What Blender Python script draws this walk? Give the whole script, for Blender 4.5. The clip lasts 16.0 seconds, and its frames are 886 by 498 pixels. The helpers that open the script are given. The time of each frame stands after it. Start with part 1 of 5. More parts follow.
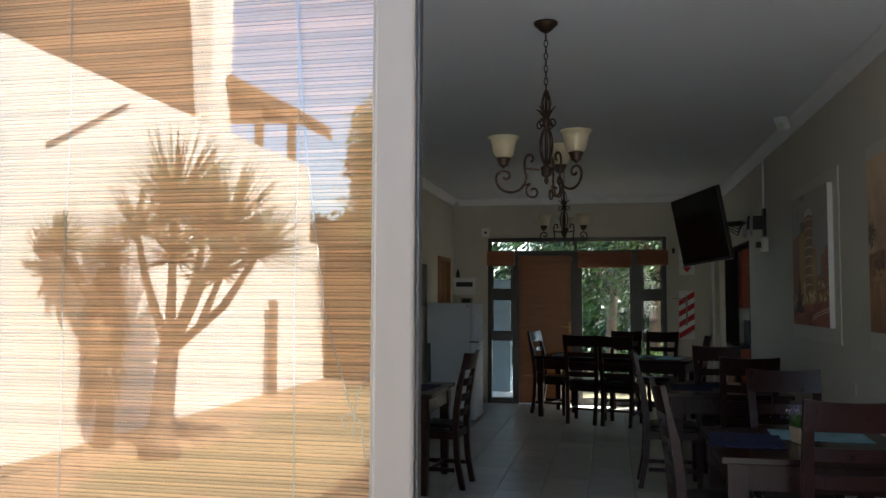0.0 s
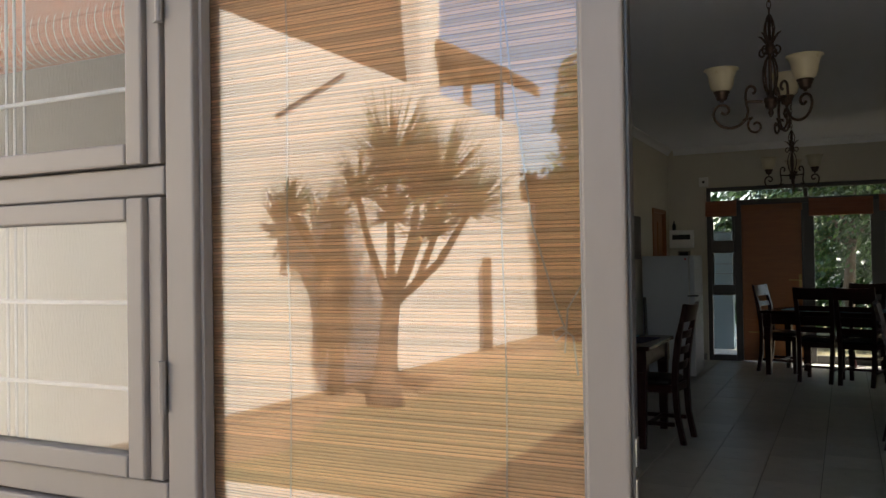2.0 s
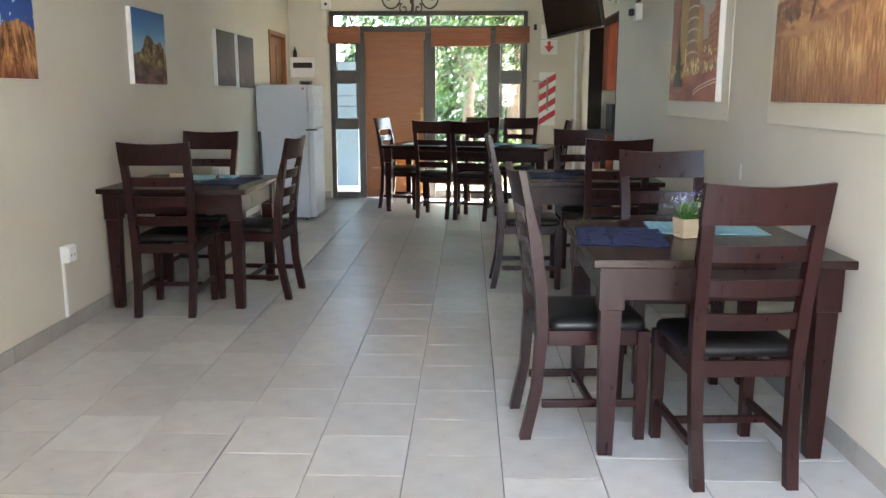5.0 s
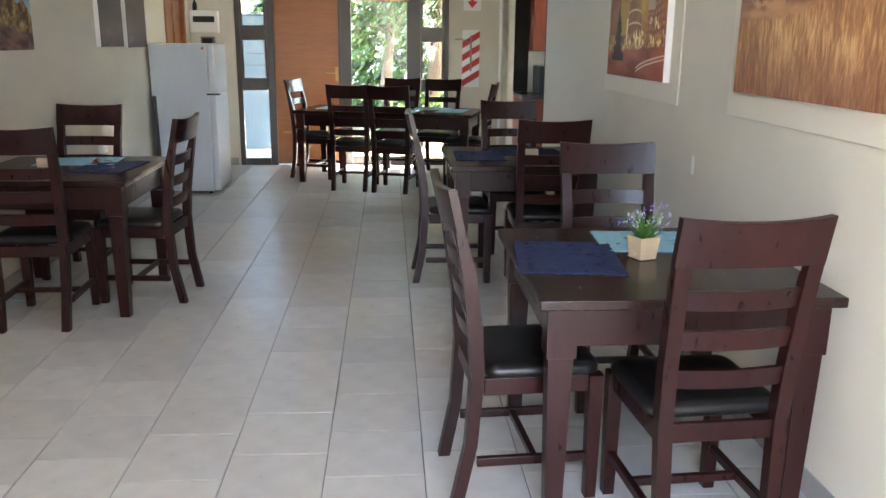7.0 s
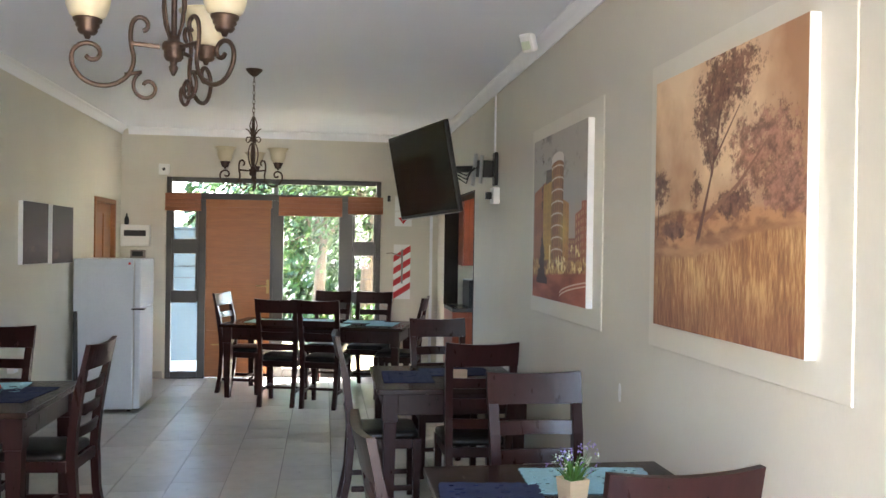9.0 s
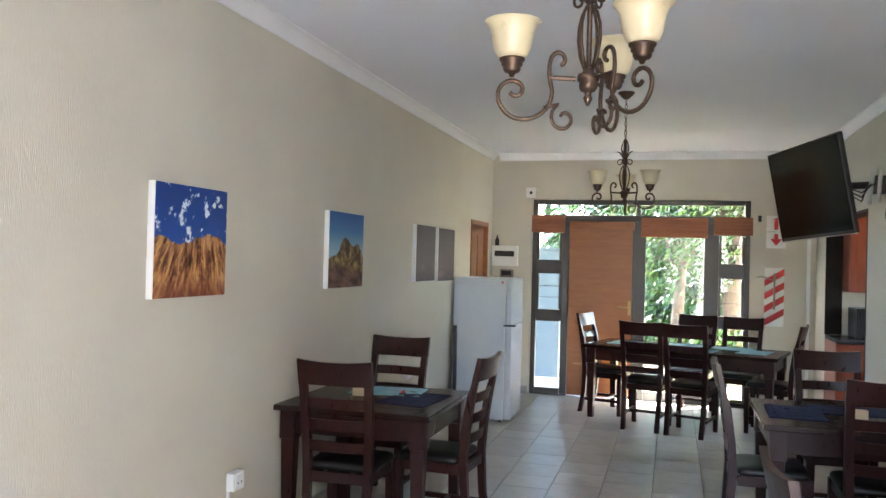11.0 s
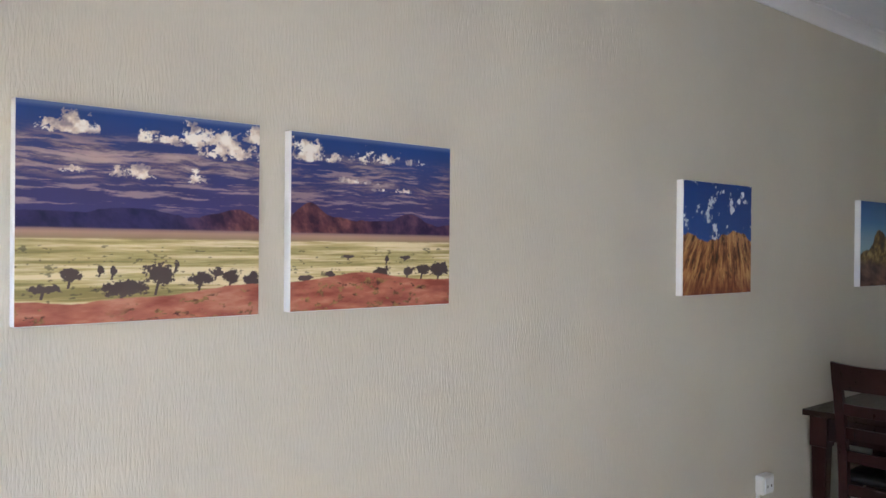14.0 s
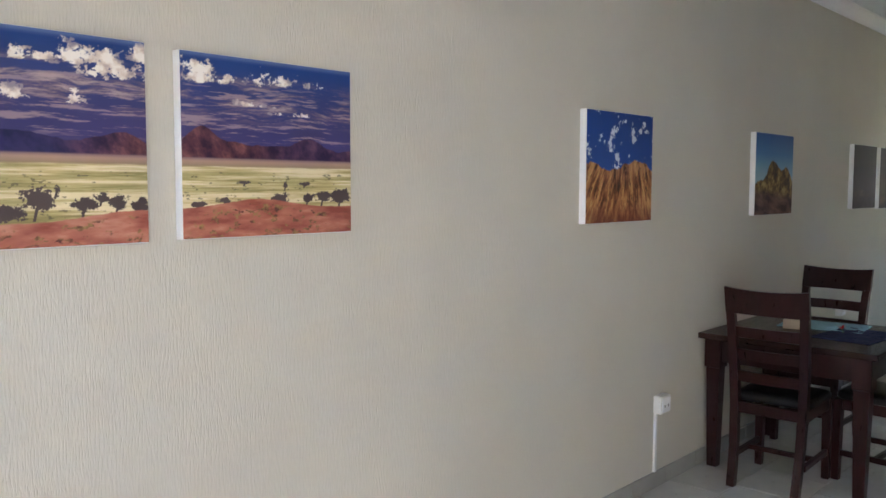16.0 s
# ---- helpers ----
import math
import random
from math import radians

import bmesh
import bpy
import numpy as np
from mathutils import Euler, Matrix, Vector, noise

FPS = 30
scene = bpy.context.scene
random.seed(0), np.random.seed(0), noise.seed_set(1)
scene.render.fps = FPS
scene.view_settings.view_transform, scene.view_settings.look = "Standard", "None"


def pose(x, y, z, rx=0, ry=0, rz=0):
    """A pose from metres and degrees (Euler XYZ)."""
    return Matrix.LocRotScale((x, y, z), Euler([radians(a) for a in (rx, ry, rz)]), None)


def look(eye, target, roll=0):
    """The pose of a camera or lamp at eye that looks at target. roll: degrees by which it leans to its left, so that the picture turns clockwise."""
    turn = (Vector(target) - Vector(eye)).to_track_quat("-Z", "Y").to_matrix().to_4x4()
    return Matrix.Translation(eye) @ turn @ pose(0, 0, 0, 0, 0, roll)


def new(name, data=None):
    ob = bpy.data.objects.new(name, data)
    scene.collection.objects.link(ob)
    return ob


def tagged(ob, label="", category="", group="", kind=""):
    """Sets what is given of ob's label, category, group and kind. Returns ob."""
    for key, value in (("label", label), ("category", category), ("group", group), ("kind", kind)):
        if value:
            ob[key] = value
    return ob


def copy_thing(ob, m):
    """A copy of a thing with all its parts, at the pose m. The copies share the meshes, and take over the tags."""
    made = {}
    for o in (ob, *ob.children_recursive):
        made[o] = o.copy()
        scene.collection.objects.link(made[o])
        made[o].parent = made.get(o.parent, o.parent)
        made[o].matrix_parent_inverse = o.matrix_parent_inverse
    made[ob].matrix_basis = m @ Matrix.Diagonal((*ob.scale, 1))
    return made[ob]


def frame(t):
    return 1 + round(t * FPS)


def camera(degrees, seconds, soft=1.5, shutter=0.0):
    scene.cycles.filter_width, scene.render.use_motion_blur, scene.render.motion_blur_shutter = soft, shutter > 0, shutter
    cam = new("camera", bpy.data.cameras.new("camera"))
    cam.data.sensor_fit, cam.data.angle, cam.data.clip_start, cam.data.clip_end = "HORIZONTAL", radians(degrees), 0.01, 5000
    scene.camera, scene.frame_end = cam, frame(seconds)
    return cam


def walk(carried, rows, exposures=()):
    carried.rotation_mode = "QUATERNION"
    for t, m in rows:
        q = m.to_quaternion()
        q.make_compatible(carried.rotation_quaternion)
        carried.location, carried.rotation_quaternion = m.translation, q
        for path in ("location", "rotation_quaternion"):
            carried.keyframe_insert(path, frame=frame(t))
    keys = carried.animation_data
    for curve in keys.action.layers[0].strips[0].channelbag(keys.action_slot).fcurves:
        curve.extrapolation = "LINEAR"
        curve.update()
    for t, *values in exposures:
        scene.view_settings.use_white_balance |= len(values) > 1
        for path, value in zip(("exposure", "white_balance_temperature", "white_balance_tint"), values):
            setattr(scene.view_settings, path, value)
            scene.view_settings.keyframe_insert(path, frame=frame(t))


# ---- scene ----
cam = camera(56.7, 16.0)
EXPOSURES = [(0, 2.7, 6350, 9), (0.5, 2.35, 6650, 10), (1, 2.15, 6950, 11), (2.2, 2.05, 6950, 12), (2.8, 2.1, 6850, 12), (3.5, 3.1, 6700, 12), (4.2, 4.95, 6650, 12), (6.3, 5.55, 6650, 14),
             (8.2, 5.42, 6600, 15), (10.3, 5.65, 6400, 14), (11.5, 5.3, 6350, 14), (13, 5.05, 6300, 15), (14.5, 4.65, 6200, 15), (16, 4.8, 6200, 14)]
PATH = [
    (0, (2.163, -2.425, 1.435), (1.767, -0.468, 1.557), 0.2),
    (0.5, (2.158, -2.470, 1.379), (1.474, -0.593, 1.484), 0.0),
    (1, (2.14, -2.459, 1.379), (1.258, -0.666, 1.448), -0.6),
    (1.5, (2.139, -2.435, 1.372), (1.203, -0.669, 1.425), -0.7),
    (2, (2.158, -2.394, 1.368), (1.277, -0.599, 1.398), -0.9),
    (2.5, (2.236, -2.31, 1.362), (1.566, -0.425, 1.344), -0.4),
    (3, (2.316, -2.2, 1.342), (1.879, -0.249, 1.277), -0.8),
    (3.5, (2.324, -2.074, 1.318), (2.058, -0.096, 1.187), -0.5),
    (4, (2.278, -1.827, 1.292), (2.135, 0.157, 1.086), -0.2),
    (4.2, (2.262, -1.738, 1.29), (2.161, 0.244, 1.043), -0.1),
    (6.3, (2.183, -0.825, 1.414), (2.163, 1.117, 0.934), 0.3),
    (6.5, (2.187, -0.808, 1.445), (2.208, 1.13, 0.954), 0.5),
    (7, (2.224, -0.725, 1.448), (2.354, 1.209, 0.954), 0.6),
    (7.5, (2.274, -0.663, 1.501), (2.514, 1.289, 1.139), 0.6),
    (8, (2.308, -0.658, 1.555), (2.647, 1.306, 1.385), 0.7),
    (8.2, (2.308, -0.655, 1.554), (2.671, 1.308, 1.437), 0.9),
    (10.3, (2.149, -0.642, 1.573), (1.969, 1.349, 1.597), 1.3),
    (10.5, (2.131, -0.648, 1.571), (1.844, 1.331, 1.595), 1.3),
    (11, (2.101, -0.654, 1.571), (1.561, 1.272, 1.593), 1.5),
    (11.5, (2.076, -0.666, 1.57), (1.323, 1.186, 1.587), 1.3),
    (12, (2.062, -0.668, 1.569), (1.122, 1.098, 1.579), 1.0),
    (12.5, (2.034, -0.681, 1.574), (0.931, 0.987, 1.575), 0.8),
    (13, (2.013, -0.709, 1.565), (0.745, 0.838, 1.569), 0.4),
    (13.5, (1.996, -0.737, 1.571), (0.59, 0.686, 1.569), 0.5),
    (14, (1.985, -0.76, 1.571), (0.478, 0.555, 1.564), 0.5),
    (14.5, (1.977, -0.771, 1.574), (0.413, 0.476, 1.558), 0.5),
    (15, (1.978, -0.761, 1.571), (0.421, 0.494, 1.534), 0.4),
    (15.5, (1.984, -0.736, 1.547), (0.518, 0.622, 1.451), 0.1),
    (16, (2.0, -0.714, 1.529), (0.639, 0.744, 1.377), 0.1),
]
walk(cam, [(t, look(eye, target, roll)) for t, eye, target, roll in PATH], EXPOSURES)

# ---- world, sun, exposure ----
SUN_TO = Vector((0.52, 0.40, 0.76)).normalized()
world = bpy.data.worlds.new("world")
scene.world = world
world.use_nodes = True
_wn = world.node_tree.nodes
_sky = _wn.new("ShaderNodeTexSky")
_sky.sky_type = "NISHITA"
_sky.sun_disc = False
_sky.sun_elevation = math.asin(SUN_TO.z)
_sky.sun_rotation = math.atan2(SUN_TO.x, SUN_TO.y)
_bg = _wn["Background"]
_bg.inputs["Strength"].default_value = 0.13
world.node_tree.links.new(_sky.outputs["Color"], _bg.inputs["Color"])
_sd = bpy.data.lights.new("sun", "SUN")
_sd.energy, _sd.angle, _sd.color = 4.9, radians(0.5), (1.0, 0.95, 0.87)
sun = new("sun", _sd)
sun.matrix_world = look(SUN_TO * 30, (0, 0, 0))


def window_light(name, eye, target, width, height, watts):
    """The sky's light that enters by an opening."""
    d = bpy.data.lights.new(name, "AREA")
    d.shape, d.size, d.size_y, d.energy, d.color = "RECTANGLE", width, height, watts, (1.0, 0.97, 0.93)
    new(name, d).matrix_world = look(eye, target)


window_light("sky_light_doorway", (2.63, -1.27, 1.14), (2.63, 5.0, 1.14), 1.38, 2.2, 1.5)


# ---- materials ----
class Nodes:
    """Small wrapper that adds nodes to a material."""

    def __init__(self, name):
        self.m = bpy.data.materials.new(name)
        self.m.use_nodes = True
        self.t = self.m.node_tree
        self.p = self.t.nodes["Principled BSDF"]

    def add(self, kind, **values):
        n = self.t.nodes.new(kind)
        for k, v in values.items():
            n.inputs[k].default_value = v
        return n

    def link(self, a, b):
        self.t.links.new(a, b)

    def coords(self, scale=(1, 1, 1), generated=False):
        c = self.add("ShaderNodeTexCoord")
        mp = self.add("ShaderNodeMapping", Scale=scale)
        self.link(c.outputs["Generated" if generated else "Object"], mp.inputs["Vector"])
        return mp.outputs["Vector"]

    def noise(self, vec, scale, detail=4.0, rough=0.55):
        n = self.add("ShaderNodeTexNoise", Scale=scale, Detail=detail, Roughness=rough)
        self.link(vec, n.inputs["Vector"])
        return n.outputs["Fac"]

    def ramp(self, fac, stops, interp="LINEAR"):
        r = self.add("ShaderNodeValToRGB")
        e = r.color_ramp.elements
        r.color_ramp.interpolation = interp
        while len(e) < len(stops):
            e.new(0.5)
        for el, (pos, col) in zip(e, stops):
            el.position = pos
            el.color = (*col, 1)
        self.link(fac, r.inputs["Fac"])
        return r.outputs["Color"]

    def math(self, op, a, b=0.0, c=0.0):
        n = self.add("ShaderNodeMath")
        n.operation = op
        for i, v in enumerate((a, b, c)):
            if isinstance(v, (int, float)):
                n.inputs[i].default_value = v
            else:
                self.link(v, n.inputs[i])
        return n.outputs[0]

    def mix(self, fac, a, b):
        n = self.add("ShaderNodeMixRGB")
        for i, v in enumerate((fac, a, b)):
            if isinstance(v, (int, float)):
                n.inputs[i].default_value = v
            elif isinstance(v, tuple):
                n.inputs[i].default_value = (*v, 1)
            else:
                self.link(v, n.inputs[i])
        return n.outputs[0]

    def bump(self, fac, strength=0.2, dist=0.01):
        b = self.add("ShaderNodeBump", Strength=strength, Distance=dist)
        self.link(fac, b.inputs["Height"])
        self.link(b.outputs["Normal"], self.p.inputs["Normal"])


def shade(c, k):
    return tuple(min(1.0, v * k) for v in c)


def mat(name, col, rough=0.5, metal=0.0, scale=20.0, var=0.12, bump=0.1, stretch=(1, 1, 1), big=1.5, dist=0.004, per_object=0.0, per_island=0.0, coat=0.0, spec=0.5):
    """Base colour with fine grain and broad stains, roughness that follows the grain, and fine relief."""
    N = Nodes(name)
    v = N.coords(stretch)
    fine = N.noise(v, scale, 5)
    broad = N.noise(v, big, 3)
    c1 = N.ramp(fine, [(0.25, shade(col, 1 - var)), (0.75, shade(col, 1 + var))])
    c2 = N.ramp(broad, [(0.3, shade(col, 1 - var * 0.8)), (0.7, shade(col, 1 + var * 0.8))])
    c = N.mix(0.45, c1, c2)
    if per_object or per_island:
        if per_object:
            r = N.add("ShaderNodeObjectInfo").outputs["Random"]
        else:
            r = N.add("ShaderNodeNewGeometry").outputs["Random Per Island"]
        k = per_object or per_island
        lo, hi = 1 - k, 1 + k
        g = N.ramp(r, [(0, (lo * 0.5,) * 3), (1, (hi * 0.5,) * 3)])
        m2 = N.add("ShaderNodeMixRGB")
        m2.blend_type = "MULTIPLY"
        m2.inputs[0].default_value = 1
        N.link(c, m2.inputs[1])
        N.link(g, m2.inputs[2])
        m3 = N.add("ShaderNodeMixRGB")
        m3.blend_type = "MULTIPLY"
        m3.inputs[0].default_value = 1
        m3.inputs[2].default_value = (2, 2, 2, 1)
        N.link(m2.outputs[0], m3.inputs[1])
        c = m3.outputs[0]
    N.link(c, N.p.inputs["Base Color"])
    rr = N.add("ShaderNodeMapRange")
    rr.inputs["To Min"].default_value = max(0.02, rough - 0.08)
    rr.inputs["To Max"].default_value = min(1.0, rough + 0.08)
    N.link(fine, rr.inputs["Value"])
    N.link(rr.outputs[0], N.p.inputs["Roughness"])
    N.p.inputs["Metallic"].default_value = metal
    N.p.inputs["Coat Weight"].default_value = coat
    N.p.inputs["Specular IOR Level"].default_value = spec
    if bump:
        N.bump(fine, bump, dist)
    return N.m


def glass_mat(name, ior=1.5, tint=(1, 1, 1), rough=0.0):
    N = Nodes(name)
    N.p.inputs["Base Color"].default_value = (*tint, 1)
    N.p.inputs["Transmission Weight"].default_value = 1
    N.p.inputs["Roughness"].default_value = rough
    N.p.inputs["IOR"].default_value = ior
    return N.m


def plaster_mat(name, col, bump=0.6):
    """Painted plaster with a vertical brushed texture and faint stains."""
    N = Nodes(name)
    v = N.coords((170, 170, 30))
    f = N.noise(v, 1.0, 6, 0.6)
    b = N.noise(N.coords(), 1.3, 4)
    c = N.ramp(b, [(0.25, shade(col, 0.94)), (0.75, shade(col, 1.05))])
    c = N.mix(0.12, c, N.ramp(f, [(0.3, shade(col, 0.8)), (0.7, shade(col, 1.15))]))
    N.link(c, N.p.inputs["Base Color"])
    N.p.inputs["Roughness"].default_value = 0.62
    N.p.inputs["Specular IOR Level"].default_value = 0.35
    N.bump(f, bump, 0.006)
    return N.m


WALL = (0.60, 0.570, 0.487)
m_wall = plaster_mat("beige_plaster", WALL)
m_wall_smooth = plaster_mat("smooth_beige_plaster", WALL, 0.16)
m_panel = mat("beige_board_paint", (0.64, 0.61, 0.52), 0.5, scale=50, var=0.03, bump=0.04, big=0.9)
m_ceil = mat("ceiling_paint", (0.80, 0.82, 0.88), 0.7, scale=60, var=0.03, bump=0.05)
m_cornice = mat("cornice_white", (0.80, 0.81, 0.84), 0.6, scale=40, var=0.03, bump=0.02)
m_tile = mat("floor_tile", (0.50, 0.485, 0.45), 0.30, scale=9, var=0.19, bump=0.06, big=2.6, per_object=0.09)
m_tile2 = mat("floor_tile_rest", (0.50, 0.485, 0.45), 0.30, scale=9, var=0.19, bump=0.06, big=2.6, per_island=0.09)
m_grout = mat("grout", (0.20, 0.19, 0.175), 0.85, scale=60, var=0.2, bump=0.2)
m_skirt = mat("skirting_tile", (0.33, 0.32, 0.30), 0.4, scale=10, var=0.14, bump=0.05, per_object=0.08)
m_frame = mat("grey_window_paint", (0.225, 0.188, 0.163), 0.42, scale=35, var=0.06, bump=0.06, stretch=(1, 1, 0.3))
m_frame_dark = mat("dark_grey_frame", (0.055, 0.05, 0.047), 0.4, scale=30, var=0.15, bump=0.05)
m_wood = mat("mahogany_wood", (0.0200, 0.0050, 0.0045), 0.30, scale=7, var=0.45, bump=0.03, stretch=(6, 6, 1.2), spec=0.26, per_object=0.15)
m_wood_top = mat("mahogany_top", (0.020, 0.0078, 0.0058), 0.24, scale=5, var=0.3, bump=0.008, stretch=(8, 1.2, 6), spec=0.34)
m_leather = mat("black_leather", (0.007, 0.0065, 0.0065), 0.34, scale=140, var=0.2, bump=0.2, big=6, spec=0.35)
m_iron = mat("bronzed_iron", (0.075, 0.048, 0.036), 0.42, metal=0.75, scale=45, var=0.45, bump=0.25)
m_shade = mat("cream_glass", (0.50, 0.44, 0.30), 0.3, scale=16, var=0.06, bump=0.03)
m_white = mat("white_plastic", (0.76, 0.76, 0.74), 0.35, scale=40, var=0.03, bump=0.02)
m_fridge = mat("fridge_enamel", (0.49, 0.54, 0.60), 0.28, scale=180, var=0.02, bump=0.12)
m_black = mat("black_plastic", (0.012, 0.012, 0.013), 0.35, scale=60, var=0.2, bump=0.05)
m_screen = mat("tv_screen", (0.003, 0.0035, 0.004), 0.12, scale=3, var=0.1, bump=0.0, spec=0.16)
m_silver = mat("brushed_steel", (0.55, 0.55, 0.55), 0.3, metal=1.0, scale=80, var=0.1, bump=0.08, stretch=(1, 1, 8))
m_door = mat("brown_door_wood", (0.27, 0.098, 0.028), 0.42, scale=6, var=0.20, bump=0.03, stretch=(1.0, 10, 12))
m_blindwood = mat("rolled_bamboo", (0.34, 0.125, 0.06), 0.6, scale=40, var=0.25, bump=0.3, stretch=(0.6, 6, 6))
m_slat = mat("bamboo_slat", (0.80, 0.45, 0.21), 0.55, scale=22, var=0.12, bump=0.1, stretch=(0.5, 10, 10), per_island=0.22)
# darker bamboo tone: the shade in the slat gaps put into colour
m_gap_shade = mat("bamboo_gap_shade", (0.42, 0.20, 0.085), 0.7, scale=30, var=0.2, bump=0.1)
m_bars = mat("grey_bars", (0.42, 0.42, 0.40), 0.5, scale=30, var=0.1, bump=0.05)
m_cord = mat("cotton_cord", (0.55, 0.42, 0.30), 0.85, scale=200, var=0.15, bump=0.3)
m_canvas = mat("canvas_edge", (0.80, 0.80, 0.80), 0.75, scale=160, var=0.04, bump=0.15)
m_navy = mat("navy_crochet", (0.007, 0.015, 0.062), 0.9, scale=90, var=0.4, bump=0.6, big=8)
m_aqua = mat("aqua_crochet", (0.25, 0.47, 0.55), 0.9, scale=90, var=0.22, bump=0.6, big=8)
m_pot = mat("pale_wood_pot", (0.56, 0.44, 0.30), 0.7, scale=14, var=0.14, bump=0.15, stretch=(1, 1, 6))
m_leaf_small = mat("plant_leaf", (0.07, 0.20, 0.035), 0.5, scale=30, var=0.3, bump=0.05, per_island=0.4)
m_lilac = mat("lilac_petal", (0.30, 0.22, 0.55), 0.6, scale=30, var=0.2, bump=0.0, per_island=0.2)
m_petal = mat("white_petal", (0.55, 0.62, 0.48), 0.6, scale=30, var=0.1, bump=0.0, per_island=0.1)
m_red = mat("red_sign", (0.55, 0.025, 0.03), 0.45, scale=30, var=0.08, bump=0.02)
m_kred = mat("cherry_cabinet", (0.26, 0.055, 0.022), 0.35, scale=6, var=0.25, bump=0.05, stretch=(8, 8, 1))
m_stone = mat("dark_counter", (0.05, 0.05, 0.05), 0.25, scale=120, var=0.5, bump=0.02)
m_lawn = mat("lawn", (0.20, 0.165, 0.085), 0.9, scale=30, var=0.4, bump=0.6, big=0.7, dist=0.03)
m_paving = mat("outdoor_paving", (0.52, 0.48, 0.42), 0.8, scale=18, var=0.15, bump=0.2)
m_soil = mat("garden_soil", (0.30, 0.20, 0.12), 0.9, scale=24, var=0.35, bump=0.7, dist=0.03)
m_extwall = mat("white_garden_wall", (0.78, 0.75, 0.69), 0.8, scale=14, var=0.05, bump=0.2, big=0.6)
m_bluewall = mat("pale_blue_wall", (0.13, 0.168, 0.185), 0.8, scale=14, var=0.06, bump=0.2)
m_thatch = mat("dark_thatch", (0.085, 0.055, 0.035), 0.9, scale=20, var=0.4, bump=0.8, stretch=(1, 1, 0.3), dist=0.03)
m_timber = mat("weathered_timber", (0.16, 0.10, 0.06), 0.75, scale=14, var=0.3, bump=0.25, stretch=(1, 1, 6))
m_bark = mat("bark", (0.14, 0.10, 0.075), 0.9, scale=22, var=0.4, bump=0.9, stretch=(2, 2, 0.6), dist=0.02)
m_yucca = mat("yucca_leaf", (0.07, 0.095, 0.045), 0.5, scale=12, var=0.3, bump=0.05, per_island=0.35)
m_dryleaf = mat("dry_palm_leaf", (0.15, 0.10, 0.06), 0.8, scale=12, var=0.3, bump=0.1, per_island=0.35)
m_leaf = mat("tree_leaf", (0.040, 0.088, 0.016), 0.45, scale=8, var=0.3, bump=0.03, per_island=0.5)
m_glass = glass_mat("window_glass", 1.28)
# grey tint added to the back panes to dim the bright yard
m_glass_dimmed = glass_mat("yard_dimming_glass", 1.30, (0.70, 0.74, 0.72))
m_brass = mat("aged_brass", (0.42, 0.27, 0.10), 0.35, metal=1.0, scale=80, var=0.12, bump=0.05)
m_glass_front = glass_mat("front_glass", 1.72)
m_glass_sash = glass_mat("sash_glass", 1.58)
m_stain = mat("dark_stained_timber", (0.018, 0.013, 0.011), 0.6, scale=10, var=0.3, bump=0.05, stretch=(6, 6, 1), spec=0.2)
m_fabric = mat("grey_rag", (0.45, 0.48, 0.52), 0.9, scale=60, var=0.25, bump=0.4)


# ---- mesh helpers ----
class Mesh:
    """Collects shapes in one bmesh."""

    def __init__(self):
        self.b = bmesh.new()

    def box(self, x0, y0, z0, x1, y1, z1, bevel=0.0, m=None):
        r = bmesh.ops.create_cube(self.b, size=1)
        vs = r["verts"]
        for v in vs:
            v.co = Vector(((x0 + x1) / 2 + v.co.x * (x1 - x0), (y0 + y1) / 2 + v.co.y * (y1 - y0), (z0 + z1) / 2 + v.co.z * (z1 - z0)))
        if bevel:
            es = list({e for v in vs for e in v.link_edges})
            out = bmesh.ops.bevel(self.b, geom=es, offset=bevel, segments=2, affect="EDGES", profile=0.5)
            vs = list({v for f in out["faces"] for v in f.verts} | {v for v in vs if v.is_valid})
        if m:
            bmesh.ops.transform(self.b, matrix=m, verts=vs)
        return self

    def prism(self, pts, y0, y1):
        """Polygon in x, z drawn out along y."""
        a = [self.b.verts.new((x, y0, z)) for x, z in pts]
        c = [self.b.verts.new((x, y1, z)) for x, z in pts]
        self.b.faces.new(a)
        self.b.faces.new(c[::-1])
        for i in range(len(pts)):
            j = (i + 1) % len(pts)
            self.b.faces.new((a[j], a[i], c[i], c[j]))
        return self

    def loft(self, rings, cap=True):
        """Rings of equal count of points joined in turn."""
        vs = [[self.b.verts.new(p) for p in ring] for ring in rings]
        for r0, r1 in zip(vs, vs[1:]):
            n = len(r0)
            for i in range(n):
                self.b.faces.new((r0[i], r0[(i + 1) % n], r1[(i + 1) % n], r1[i]))
        if cap:
            self.b.faces.new(vs[0][::-1])
            self.b.faces.new(vs[-1])
        return self

    def tube(self, path, radii, n=8):
        path = [Vector(p) for p in path]
        if isinstance(radii, (int, float)):
            radii = [radii] * len(path)
        rings = []
        up = None
        for i, p in enumerate(path):
            d = (path[min(i + 1, len(path) - 1)] - path[max(i - 1, 0)]).normalized()
            if up is None:
                up = d.orthogonal().normalized()
            up = (up - d * up.dot(d)).normalized()
            side = d.cross(up)
            rings.append([p + (up * math.cos(a) + side * math.sin(a)) * radii[i] for a in [2 * math.pi * k / n for k in range(n)]])
        return self.loft(rings)

    def lathe(self, prof, n=24, at=(0, 0, 0), cap=True):
        rings = [[Vector(at) + Vector((r * math.cos(2 * math.pi * k / n), r * math.sin(2 * math.pi * k / n), z)) for k in range(n)] for r, z in prof]
        return self.loft(rings, cap)

    def quad(self, pts):
        self.b.faces.new([self.b.verts.new(p) for p in pts])
        return self


